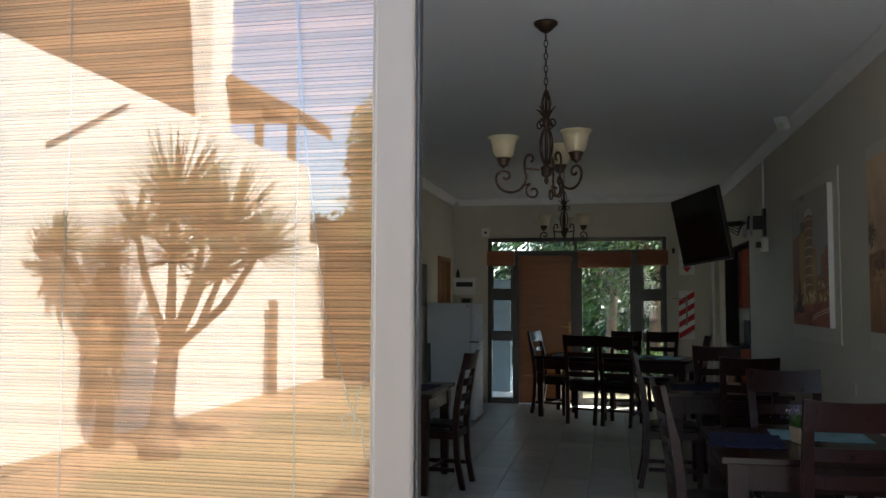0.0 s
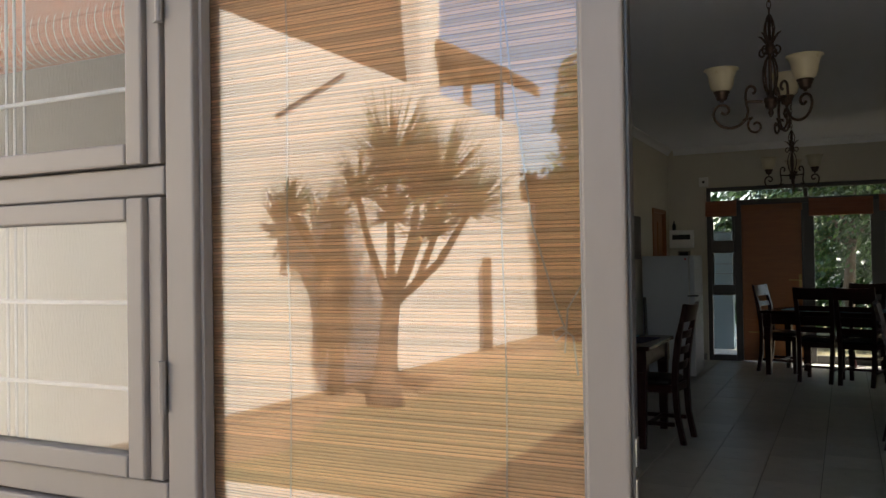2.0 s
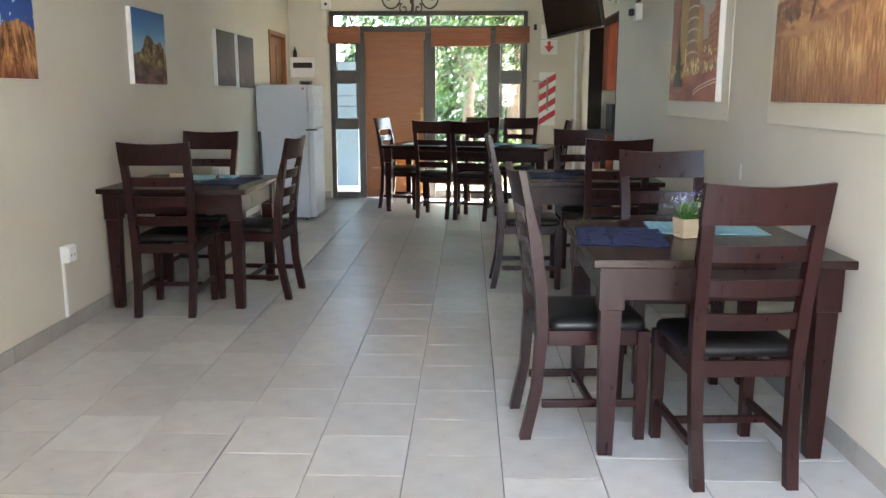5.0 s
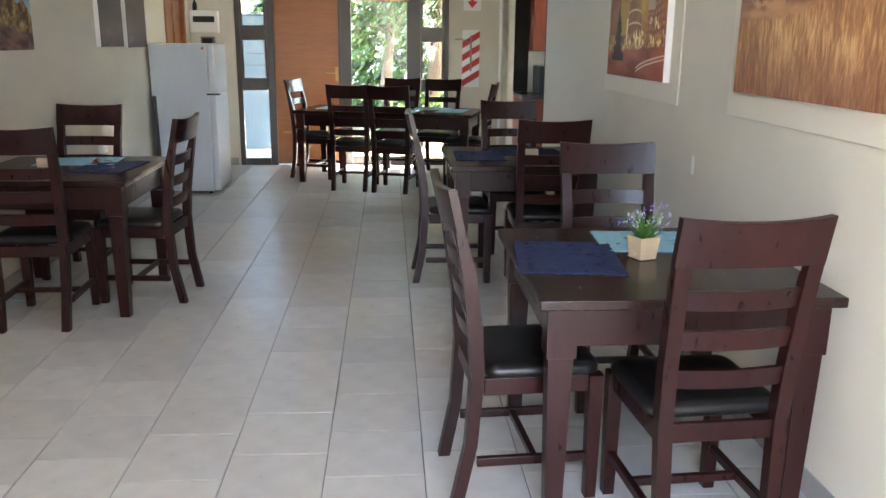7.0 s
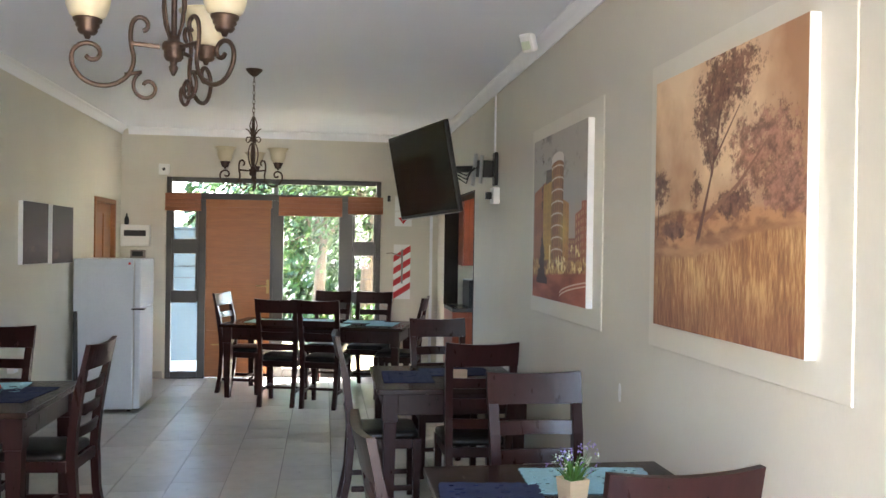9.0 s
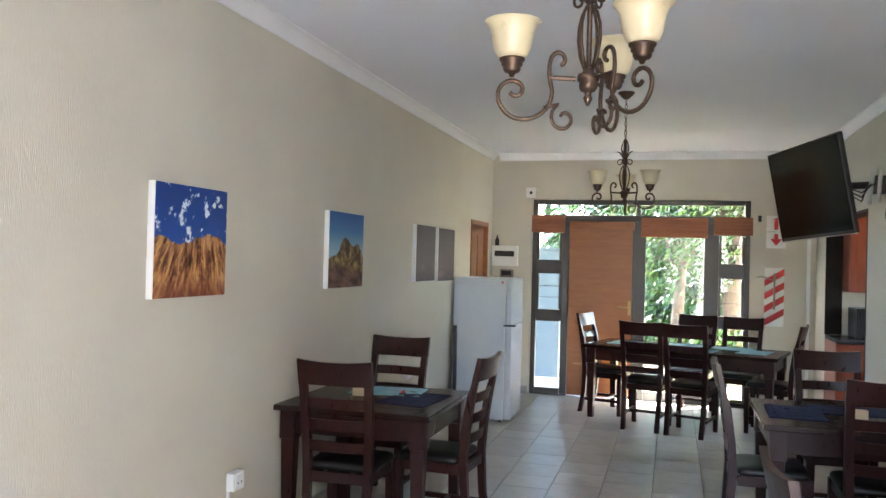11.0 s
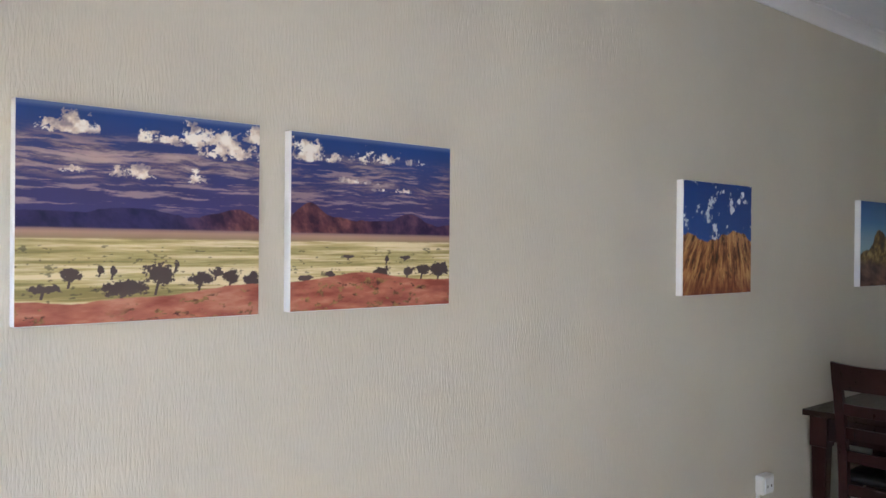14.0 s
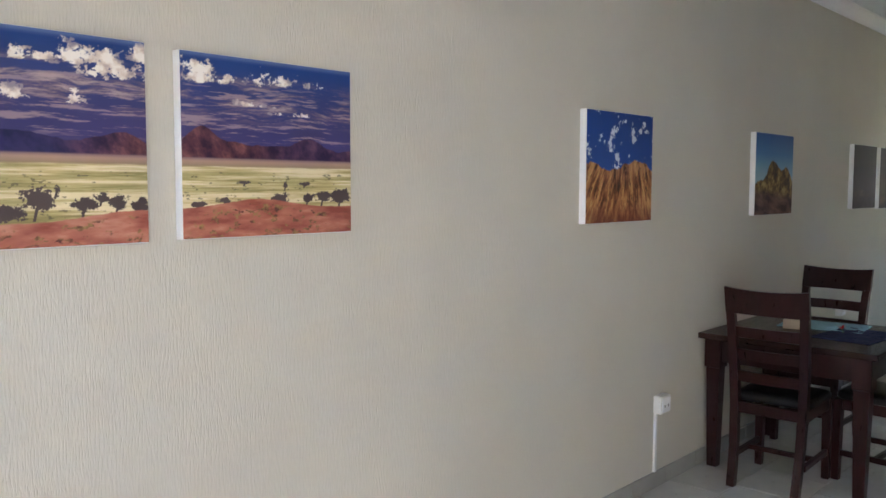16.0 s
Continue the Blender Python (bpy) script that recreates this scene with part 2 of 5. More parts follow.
def part(name, mesh, material, parent=None, label="", smooth=False):
    me = bpy.data.meshes.new(name)
    bmesh.ops.recalc_face_normals(mesh.b, faces=mesh.b.faces)
    mesh.b.to_mesh(me)
    mesh.b.free()
    me.materials.append(material)
    if smooth:
        for p in me.polygons:
            p.use_smooth = True
    ob = new(name, me)
    if parent is not None:
        ob.parent = parent
    if label:
        ob["label"] = label
    return ob


def thing(name, label, category, group="", m=None, kind=""):
    ob = new(name)
    ob.empty_display_size = 0.05
    if m is not None:
        ob.matrix_basis = m
    return tagged(ob, label, category, group, kind)


def simple_box(name, dims, material, parent=None, label="", bevel=0.0, m=None):
    return part(name, Mesh().box(*dims, bevel=bevel, m=m), material, parent, label)


# ---- structure ----
W, L, H, F = 3.60, 9.0, 2.835, -1.36     # room width, back wall, ceiling, front face
FI = F + 0.11                           # inner face of the front


def wall(name, boxes, material, label):
    ms = Mesh()
    for b in boxes:
        ms.box(*b)
    return tagged(part(name, ms, material), label, "wall", kind="structure")


LD0, LD1, LDH = 7.93, 8.76, 2.0         # doorway in the left wall
wall("wall_left", [(-0.16, FI, -0.05, 0, LD0, H), (-0.16, LD1, -0.05, 0, L, H), (-0.16, LD0, LDH, 0, LD1, H)], m_wall, "beige painted plaster wall with brushed texture")
KO0, KO1, KOH = 6.60, 8.44, 2.06        # kitchen opening in the right wall
wall("wall_right", [(W, FI, -0.05, W + 0.15, KO0, H), (W, KO1, -0.05, W + 0.15, L, H), (W, KO0, KOH, W + 0.15, KO1, H)], m_wall_smooth, "beige painted plaster wall with a kitchen opening")
BX0, BX1, BZ = 0.49, 2.925, 2.295       # opening for the back door frame
wall("wall_back", [(-0.16, L, -0.05, BX0, L + 0.2, H), (BX1, L, -0.05, W + 0.15, L + 0.2, H), (BX0, L, BZ, BX1, L + 0.2, H)], m_wall, "beige painted plaster wall around the back door")
FZ = 2.32
wall("wall_front", [(-0.16, F, -0.05, 0.05, FI, H + 0.3), (3.42, F, -0.05, W + 0.15, FI, H + 0.3), (0.05, F, FZ, 3.42, FI, H + 0.3), (0.05, F, -0.05, 1.14, FI, 0.42)], m_wall, "plastered front wall around the glazed frontage")
tagged(simple_box("ceiling", (-0.16, FI, H, W + 0.15, L + 0.2, H + 0.12), m_ceil), "white painted flat ceiling", "ceiling", kind="structure")
# the unseen 3.2 m overhang behind is added to cut sun and sky light
tagged(simple_box("roof", (-0.4, F - 0.35, H + 0.3, W + 0.15, L + 3.2, H + 0.45), m_thatch), "dark roof slab over the room, lengthened unseen behind it for shade", "roof", kind="structure")

# unseen block added above the roof; its shadow darkens the back yard
tagged(simple_box("upper_storey", (-0.4, 2.5, H + 0.451, 8.5, L + 0.45, 9.5), m_wall), "unseen plain block added above the house to shade the yard", "storey", kind="structure")
cm = Mesh()
cov = [(0, 0), (0.010, 0), (0.012, 0.010), (0.018, 0.024), (0.030, 0.042), (0.046, 0.058), (0.062, 0.068), (0.070, 0.070), (0.072, 0.080), (0, 0.080)]


def cornice_run(a, b, inward):
    a, b, q = Vector(a), Vector(b), Vector(inward)
    rings = []
    for p in (a, b):
        rings.append([p + q * x + Vector((0, 0, H - 0.08 + z - 0.001)) for x, z in cov])
    cm.loft(rings)


cornice_run((0.001, FI, 0), (0.001, L, 0), (1, 0, 0))
cornice_run((W - 0.001, FI, 0), (W - 0.001, L, 0), (-1, 0, 0))
cornice_run((0.077, L - 0.001, 0), (W - 0.077, L - 0.001, 0), (0, -1, 0))
cornice_run((0.077, FI + 0.001, 0), (W - 0.077, FI + 0.001, 0), (0, 1, 0))
tagged(part("cornice", cm, m_cornice), "white moulded plaster cornice under the ceiling", "cornice", kind="structure")

floor = tagged(simple_box("floor", (-0.16, F - 0.02, -0.10, W + 0.15, L + 0.2, -0.006), m_grout), "grey ceramic floor tiles with dark grout", "floor", kind="structure")

# skirting of cut tiles
skirt = thing("baseboard", "grey ceramic tile skirting along the walls", "skirting", kind="structure")
sk = Mesh().box(0, 0, 0, 0.010, 0.330, 0.085, bevel=0.002)
first = part("tile", sk, m_skirt, skirt)
first.location = (0.001, FI + 0.01, 0.0)


def skirt_tile(x, y, turn, length=1.0):
    o = first.copy()
    scene.collection.objects.link(o)
    o.parent = skirt
    o.location = (x, y, 0)
    o.rotation_euler = (0, 0, radians(turn))
    o.scale = (1, length, 1)


y = FI + 0.345
while y < LD0 - 0.36:
    skirt_tile(0.001, y, 0)
    y += 0.335
y = FI + 0.34
while y < L:
    if not KO0 - 0.02 < y < KO1 + 0.34:
        skirt_tile(W - 0.001, y, 180)
    y += 0.335
skirt_tile(0.47, L - 0.001, 90, 1.25)
skirt_tile(W - 0.03, L - 0.001, 90, 1.8)


# ---- ground outside ----
gm = Mesh()
gm.box(-400, -400, -0.5, 400, 400, -0.09)
tagged(part("ground", gm, m_lawn), "dry brownish lawn reaching into the distance", "ground", kind="structure")
tagged(simple_box("pavement", (-2.0, -4.4, -0.088, 3.6, F - 0.02, -0.02), m_paving), "pale paved terrace before the house", "paving", kind="structure")
tagged(simple_box("pavement_back", (-1.5, L + 0.2, -0.088, 1.35, 17.0, -0.02), m_paving), "bright concrete paving behind the house", "paving", kind="structure")

# ---- back door with its frame ----
bd = thing("door_1", "dark framed back door with glazed panels and wooden leaf", "door", kind="structure")
fy0, fy1 = L + 0.02, L + 0.09


def bar(name, x0, z0, x1, z1, material=None, y0=fy0, y1=fy1, bevel=0.004, parent=None):
    return simple_box(name, (x0, y0, z0, x1, y1, z1), material or m_frame_dark, parent or bd, bevel=bevel)


X0, X1 = BX0 + 0.003, BX1 - 0.003
bar("frame_post", X0, -0.005, X0 + 0.055, BZ - 0.003)
bar("frame_post", X1 - 0.055, -0.005, X1, BZ - 0.003)
bar("frame_head", X0 + 0.057, BZ - 0.058, X1 - 0.057, BZ - 0.003)
bar("transom_bar", X0 + 0.057, 2.045, X1 - 0.057, 2.115)
bar("transom_post", 1.685, 2.117, 1.735, BZ - 0.06)
bar("mullion", 0.842, -0.005, 0.925, 2.043)
bar("mullion", 1.668, -0.005, 1.800, 2.043)
bar("mullion", 2.437, -0.005, 2.595, 2.043)
for (a, b) in ((X0 + 0.057, 0.840), (2.597, X1 - 0.057)):
    for e in (a, b - 0.026):
        bar("sash_stile", e, 1.002, e + 0.026, 1.418, y0=fy0 - 0.004, y1=fy0 + 0.028, bevel=0.002)
        bar("sash_stile", e, 1.587, e + 0.026, 1.898, y0=fy0 - 0.004, y1=fy0 + 0.028, bevel=0.002)
    bar("rail", a, 1.42, b, 1.585)
    bar("rail", a, 0.86, b, 1.00)
    bar("rail", a, -0.005, b, 0.075)
    bar("rail", a, 1.90, b, 2.043)
    for z in (1.69, 1.79, 1.14, 1.27):
        bar("burglar_bar", a, z, b, z + 0.010, y0=fy0 + 0.045, y1=fy0 + 0.055, bevel=0.0)
    for z0, z1 in ((1.585, 1.90), (1.0, 1.42), (0.075, 0.86)):
        p = bar("pane", a, z0, b, z1, m_glass_dimmed, fy0 + 0.030, fy0 + 0.036, 0.0)
        p.visible_shadow = False
for a, b in ((X0 + 0.057, 1.683), (1.737, X1 - 0.057)):
    p = bar("pane", a, 2.117, b, BZ - 0.06, m_glass_dimmed, fy0 + 0.030, fy0 + 0.036, 0.0)
    p.visible_shadow = False
bar("rail", 1.802, -0.005, 2.435, 0.10)
bar("rail", 1.802, 1.99, 2.435, 2.043)
p = bar("pane", 1.802, 0.10, 2.435, 1.99, m_glass_dimmed, fy0 + 0.030, fy0 + 0.036, 0.0)
p.visible_shadow = False
bar("door_head", 0.927, 1.955, 1.666, 2.044, m_door, L + 0.004, L + 0.0155)
bar("door_stop", 1.652, 0.012, 1.685, 1.953, m_frame_dark, L + 0.006, L + 0.0155)
leaf = bar("door_leaf", 0.928, 0.012, 1.665, 2.040, m_door, L + 0.025, L + 0.07, 0.004)
for z0, z1 in ((0.03, 0.548), (0.55, 1.298), (1.30, 1.95)):
    simple_box("door_panel", (0.940, L + 0.019, z0, 1.650, L + 0.026, z1), m_door, leaf, bevel=0.001)
hm = Mesh().box(1.612, L + 0.012, 0.97, 1.645, L + 0.018, 1.13, bevel=0.002)
part("handle_plate", hm, m_brass, leaf, "aged brass handle plate")
part("lever", Mesh().tube([(1.628, L + 0.016, 1.06), (1.628, L - 0.03, 1.06), (1.60, L - 0.036, 1.06), (1.50, L - 0.036, 1.062)], 0.008, 8), m_brass, leaf, "aged brass lever handle", True)
part("letter_flap", Mesh().box(1.0, L + 0.015, 0.375, 1.20, L + 0.019, 0.388, bevel=0.001), m_brass, leaf)


def roman_blind(x0, x1, z0, z1):
    t = thing("roman_blind", "reddish brown woven bamboo blind folded up above the glass", "blind", "blinds on the back door")
    n = 4
    for i in range(n):
        h = (z1 - z0) / n
        simple_box("fold", (x0, L - 0.028 - 0.006 * i, z1 - h * (i + 1) + 0.001, x1, L + 0.010, z1 - h * i), m_blindwood, t, bevel=0.006)
    simple_box("headrail", (x0, L - 0.03, z1 + 0.001, x1, L + 0.012, z1 + 0.03), m_blindwood, t, bevel=0.003)


roman_blind(0.485, 0.875, 1.905, 2.075)
roman_blind(1.745, 2.470, 1.87, 2.06)
roman_blind(2.535, 2.945, 1.905, 2.075)

# wall around the doorway to the left room, and its door
ld = thing("door_2", "brown panelled wooden door in the side wall", "door", kind="structure")
simple_box("frame_post", (-0.155, LD0 + 0.003, -0.005, 0.012, LD0 + 0.05, LDH - 0.003), m_door, ld, bevel=0.003)
simple_box("frame_post", (-0.155, LD1 - 0.05, -0.005, 0.012, LD1 - 0.003, LDH - 0.003), m_door, ld, bevel=0.003)
simple_box("frame_head", (-0.155, LD0 + 0.052, LDH - 0.05, 0.012, LD1 - 0.052, LDH - 0.003), m_door, ld, bevel=0.003)
lf = simple_box("door_leaf", (-0.075, LD0 + 0.054, 0.01, -0.035, LD1 - 0.054, LDH - 0.054), m_door, ld, bevel=0.003)
for z0, z1 in ((0.15, 0.95), (1.10, 1.84)):
    for y0, y1 in ((LD0 + 0.13, LD0 + 0.39), (LD0 + 0.45, LD0 + 0.70)):
        simple_box("door_panel", (-0.036, y0, z0, -0.024, y1, z1), m_door, lf, bevel=0.006)

# ---- front glazing ----
wf = thing("window_1", "grey painted glazed frontage with casements", "window", kind="structure")


def fbar(name, x0, z0, x1, z1, y0=F - 0.005, y1=F + 0.07, bevel=0.004, parent=None, material=None):
    return simple_box(name, (x0, y0, z0, x1, y1, z1), material or m_frame, parent or wf, bevel=bevel)


fbar("frame_post", 1.136, -0.02, 1.198, FZ - 0.003, y1=F + 0.045)
fbar("frame_post", 1.853, -0.02, 1.909, FZ - 0.003, y1=F + 0.021)
fbar("frame_rebate", 1.9095, -0.02, 1.914, FZ - 0.003, F + 0.004, F + 0.023, 0.001, None, m_frame_dark)
fbar("frame_head", 1.20, FZ - 0.06, 1.853, FZ - 0.003)
fbar("frame_sill", 1.20, -0.02, 1.853, 0.06)
fbar("glass_bead", 1.1985, 0.062, 1.206, FZ - 0.062, F + 0.008, F + 0.03, 0.002)
fbar("glass_bead", 1.846, 0.062, 1.8525, FZ - 0.062, F + 0.008, F + 0.03, 0.002)
p = fbar("pane", 1.2, 0.06, 1.851, FZ - 0.06, F + 0.030, F + 0.036, 0.0, None, m_glass_front)
p.visible_shadow = False
# strike plates of the open door
for z0, z1 in ((1.105, 1.140), (1.02, 1.088)):
    simple_box("strike_plate", (1.9142, F + 0.005, z0, 1.9158, F + 0.020, z1), m_silver, wf, "steel strike plate")
# right part, beside the open doorway
fbar("frame_post", 3.34, -0.02, 3.417, FZ - 0.003)
fbar("frame_head", 1.924, FZ - 0.06, 3.338, FZ - 0.003)
fbar("threshold", 1.924, -0.02, 3.338, -0.004, F - 0.01, F + 0.09)
# casement column
fbar("frame_post", 0.053, 0.422, 0.125, FZ - 0.003)
fbar("frame_head", 0.127, FZ - 0.06, 1.134, FZ - 0.003)
for z in (1.487, 0.955, 0.424):
    fbar("transom_bar", 0.127, z, 1.134, z + 0.05)


def casement(z0, z1, hinges, glass):
    y0, y1 = F - 0.018, F + 0.022
    a = 0.038
    ob = simple_box("sash_frame", (0.130, y0, z0, 0.130 + a, y1, z1), m_frame, wf, bevel=0.004)
    for n, q in (("stile", (1.096 - a, y0, z0, 1.096, y1, z1)), ("rail", (0.132 + a, y0, z1 - a, 1.094 - a, y1, z1)), ("rail", (0.132 + a, y0, z0, 1.094 - a, y1, z0 + a))):
        simple_box(n, q, m_frame, ob, bevel=0.004)
    simple_box("outer_stile", (1.099, y0 + 0.010, z0, 1.128, y1, z1), m_frame, ob, bevel=0.003)
    g = simple_box("pane", (0.130 + a, F + 0.002, z0 + a, 1.096 - a, F + 0.007, z1 - a), glass, ob)
    g.visible_shadow = False
    for z in hinges:
        part("hinge", Mesh().tube([(1.1325, F - 0.012, z - 0.043), (1.1325, F - 0.012, z + 0.043)], 0.0065, 8).box(1.119, F - 0.0125, z - 0.043, 1.1325, F - 0.009, z + 0.043), m_frame, ob)


casement(1.540, 2.255, (2.12, 1.82), m_glass)
casement(1.008, 1.484, (1.165,), m_glass_sash)
casement(0.477, 0.952, (0.63,), m_glass_sash)
# burglar bars behind the casements
bb = thing("burglar_bars", "white painted steel burglar bars behind the casements", "window bars")
for z in (0.62, 0.80, 1.14, 1.30, 1.70, 1.96):
    part("bar", Mesh().tube([(0.06, F + 0.085, z), (1.13, F + 0.085, z)], 0.0045, 6), m_bars, bb)
for x in (0.22, 0.245, 0.60, 0.625, 0.655):
    part("bar", Mesh().tube([(x, F + 0.097, 0.42), (x, F + 0.097, 2.30)], 0.003, 6), m_bars, bb)

# bamboo blind behind the fixed pane
bl = thing("bamboo_blind", "tan split bamboo blind hanging down behind the glass", "blind")
rnd = random.Random(4)
vs, fs = [], []
z = 0.05
while z < 2.26:
    h = rnd.uniform(0.0036, 0.0052)
    d = rnd.uniform(0.0010, 0.0018)
    y0 = F + 0.058 + rnd.uniform(-0.0006, 0.0006)
    tilt = rnd.uniform(-0.0005, 0.0005)
    k = len(vs)
    for x, dz in ((1.172, 0), (1.40, tilt * 0.4 + rnd.uniform(-3e-4, 3e-4)), (1.645, tilt * 0.7 + rnd.uniform(-3e-4, 3e-4)), (1.872, tilt)):
        vs += [(x, y0 - d, z + dz + h / 2), (x, y0, z + dz + h), (x, y0 + d, z + dz + h / 2), (x, y0, z + dz)]
    for s in range(3):
        for i in range(4):
            a, b = k + s * 4 + i, k + s * 4 + (i + 1) % 4
            fs.append((a, b, b + 4, a + 4))
    z += h + rnd.uniform(0.0003, 0.0013)
me = bpy.data.meshes.new("slats")
me.from_pydata(vs, [], fs)
me.materials.append(m_slat)
so = new("slats", me)
so.parent = bl
tagged(so, "split bamboo slats", kind="stuff")
simple_box("headrail", (1.172, F + 0.05, 2.262, 1.872, F + 0.085, 2.30), m_timber, bl, bevel=0.003)
# sheet added behind the slats to colour their gaps as shade
simple_box("backing", (1.175, F + 0.0625, 0.05, 1.87, F + 0.064, 2.26), m_gap_shade, bl, "darker sheet painted as the shade between slats")
for x in (1.345, 1.72):
    part("stitch", Mesh().tube([(x + 0.002 * math.sin(i * 1.3), F + 0.0555, 0.05 + i * 0.105) for i in range(22)], 0.0012, 5), m_cord, bl)
pts = [(1.700, 2.26), (1.715, 1.9), (1.735, 1.65), (1.765, 1.42), (1.800, 1.30), (1.812, 1.27), (1.797, 1.255), (1.792, 1.268), (1.806, 1.275), (1.822, 1.262), (1.828, 1.21)]
part("pull_cord", Mesh().tube([(x, F + 0.052, z) for x, z in pts], 0.0014, 6), m_cord, bl)
part("pull_cord", Mesh().tube([(1.847, F + 0.051, 1.36), (1.833, F + 0.051, 1.33), (1.815, F + 0.051, 1.30), (1.810, F + 0.051, 1.24)], 0.0014, 6), m_cord, bl)

# rolled blind behind the upper casement
rb = thing("rolled_blind", "reddish bamboo blind rolled up behind the casement", "blind")
roll = Mesh()
rings = []
for x in (0.14, 1.12):
    ring = []
    for i in range(40):
        a = 2 * math.pi * i / 40
        r = 0.055 + (0.0022 if i % 2 else 0)
        ring.append((x, F + 0.175 + r * math.cos(a), 1.86 + r * math.sin(a)))
    rings.append(ring)
roll.loft(rings)
part("roll", roll, m_blindwood, rb)
simple_box("hanging_part", (0.14, F + 0.122, 1.87, 1.12, F + 0.127, 2.30), m_blindwood, rb)
for x in [0.155 + 0.0235 * i for i in range(41)]:
    part("stitch", Mesh().tube([(x, F + 0.175 - 0.0595 * math.cos(a), 1.86 + 0.0595 * math.sin(a)) for a in [radians(v) for v in range(-80, 90, 20)]] + [(x, F + 0.1205, 2.0), (x, F + 0.1205, 2.29)], 0.0006, 4), m_petal, rb)

# ---- chairs ----
def make_chair():
    """Slatted-back dining chair; origin on the floor, front towards +y."""
    c = thing("dining_chair", "dark mahogany dining chair with black leather seat", "chair", "dining chairs")

    def leg_rear(s):
        # sabre-shaped rear leg that runs up into the back post
        prof = [(-0.245, 0.0), (-0.205, 0.20), (-0.19, 0.44), (-0.20, 0.60), (-0.225, 0.78), (-0.252, 0.900)]
        rings = []
        for i, (y, z) in enumerate(prof):
            w = 0.021 if z > 0.3 else 0.020
            d = 0.022 if z > 0.3 else 0.020
            if z > 0.85:
                d = 0.014
            x = s * (0.158 + 0.022 * min(1, z / 0.9))
            rings.append([(x - w, y - d, z), (x + w, y - d, z), (x + w, y + d, z), (x - w, y + d, z)])
        return part("leg", Mesh().loft(rings), m_wood, c)

    leg_rear(-1)
    leg_rear(1)
    for s in (-1, 1):
        x = s * 0.174
        rings = [[(x - w, 0.19 - w, z), (x + w, 0.19 - w, z), (x + w, 0.19 + w, z), (x - w, 0.19 + w, z)] for z, w in ((0, 0.018), (0.38, 0.023), (0.43, 0.023))]
        part("leg", Mesh().loft(rings), m_wood, c)
        simple_box("side_rail", (x - 0.012, -0.168, 0.375, x + 0.012, 0.167, 0.432), m_wood, c, bevel=0.003)
        simple_box("stretcher", (x - 0.011, -0.185, 0.130, x + 0.011, 0.171, 0.160), m_wood, c, bevel=0.003)
    simple_box("front_rail", (-0.150, 0.180, 0.375, 0.150, 0.204, 0.432), m_wood, c, bevel=0.003)
    simple_box("rear_rail", (-0.148, -0.200, 0.375, 0.148, -0.180, 0.432), m_wood, c, bevel=0.003)
    simple_box("stretcher", (-0.162, -0.008, 0.132, 0.162, 0.014, 0.158), m_wood, c, bevel=0.003)
    # cushion with a soft crown
    cu = Mesh()
    rings = []
    for z, k in ((0.433, 0.96), (0.440, 1.0), (0.458, 1.0), (0.470, 0.965), (0.477, 0.87), (0.481, 0.6), (0.482, 0.25)):
        ring = []
        for i in range(32):
            a = 2 * math.pi * i / 32
            cx, sx = math.cos(a), math.sin(a)
            e = 0.22
            ring.append((0.198 * k * math.copysign(abs(cx) ** e, cx), 0.018 + 0.186 * k * math.copysign(abs(sx) ** e, sx), z))
        rings.append(ring)
    part("seat", cu.loft(rings), m_leather, c, "black leather seat cushion", True)

    def slat(z0, z1, yb, bow, t, half, crest=0.0):
        rings = []
        n = 12
        for i in range(n + 1):
            u = -1 + 2 * i / n
            x = u * half
            yy = yb - bow * (1 - u * u)
            up = crest * (1 - u * u)
            lean = 0.22 * (z1 - z0)
            rings.append([(x, yy - t, z0), (x, yy + t, z0), (x, yy + t - lean, z1 + up), (x, yy - t - lean, z1 + up)])
        return Mesh().loft(rings)

    part("top_rail", slat(0.896, 1.030, -0.250, 0.018, 0.013, 0.204, -0.012), m_wood, c)
    part("slat", slat(0.772, 0.828, -0.224, 0.022, 0.008, 0.160), m_wood, c)
    part("slat", slat(0.655, 0.712, -0.205, 0.020, 0.008, 0.158), m_wood, c)
    part("slat", slat(0.540, 0.598, -0.194, 0.018, 0.008, 0.156), m_wood, c)
    return c


def make_table(name, sx, sy, label, group):
    """Four-legged table; origin on the floor at its centre."""
    t = thing(name, label, "table", group)
    hx, hy, top = sx / 2, sy / 2, 0.74
    simple_box("tabletop", (-hx, -hy, top - 0.032, hx, hy, top), m_wood_top, t, bevel=0.005)
    for ax, ay in ((-1, -1), (1, -1), (1, 1), (-1, 1)):
        x, y = ax * (hx - 0.075), ay * (hy - 0.075)
        rings = [[(x - w, y - w, z), (x + w, y - w, z), (x + w, y + w, z), (x - w, y + w, z)] for z, w in ((0, 0.026), (0.55, 0.037), (0.553, 0.044), (top - 0.034, 0.044))]
        part("leg", Mesh().loft(rings), m_wood, t)
    for s in (-1, 1):
        simple_box("apron", (-hx + 0.121, s * (hy - 0.06) - 0.011, 0.585, hx - 0.121, s * (hy - 0.06) + 0.011, top - 0.034), m_wood, t, bevel=0.002)
        simple_box("apron", (s * (hx - 0.06) - 0.011, -hy + 0.121, 0.585, s * (hx - 0.06) + 0.011, hy - 0.121, top - 0.034), m_wood, t, bevel=0.002)
    return t


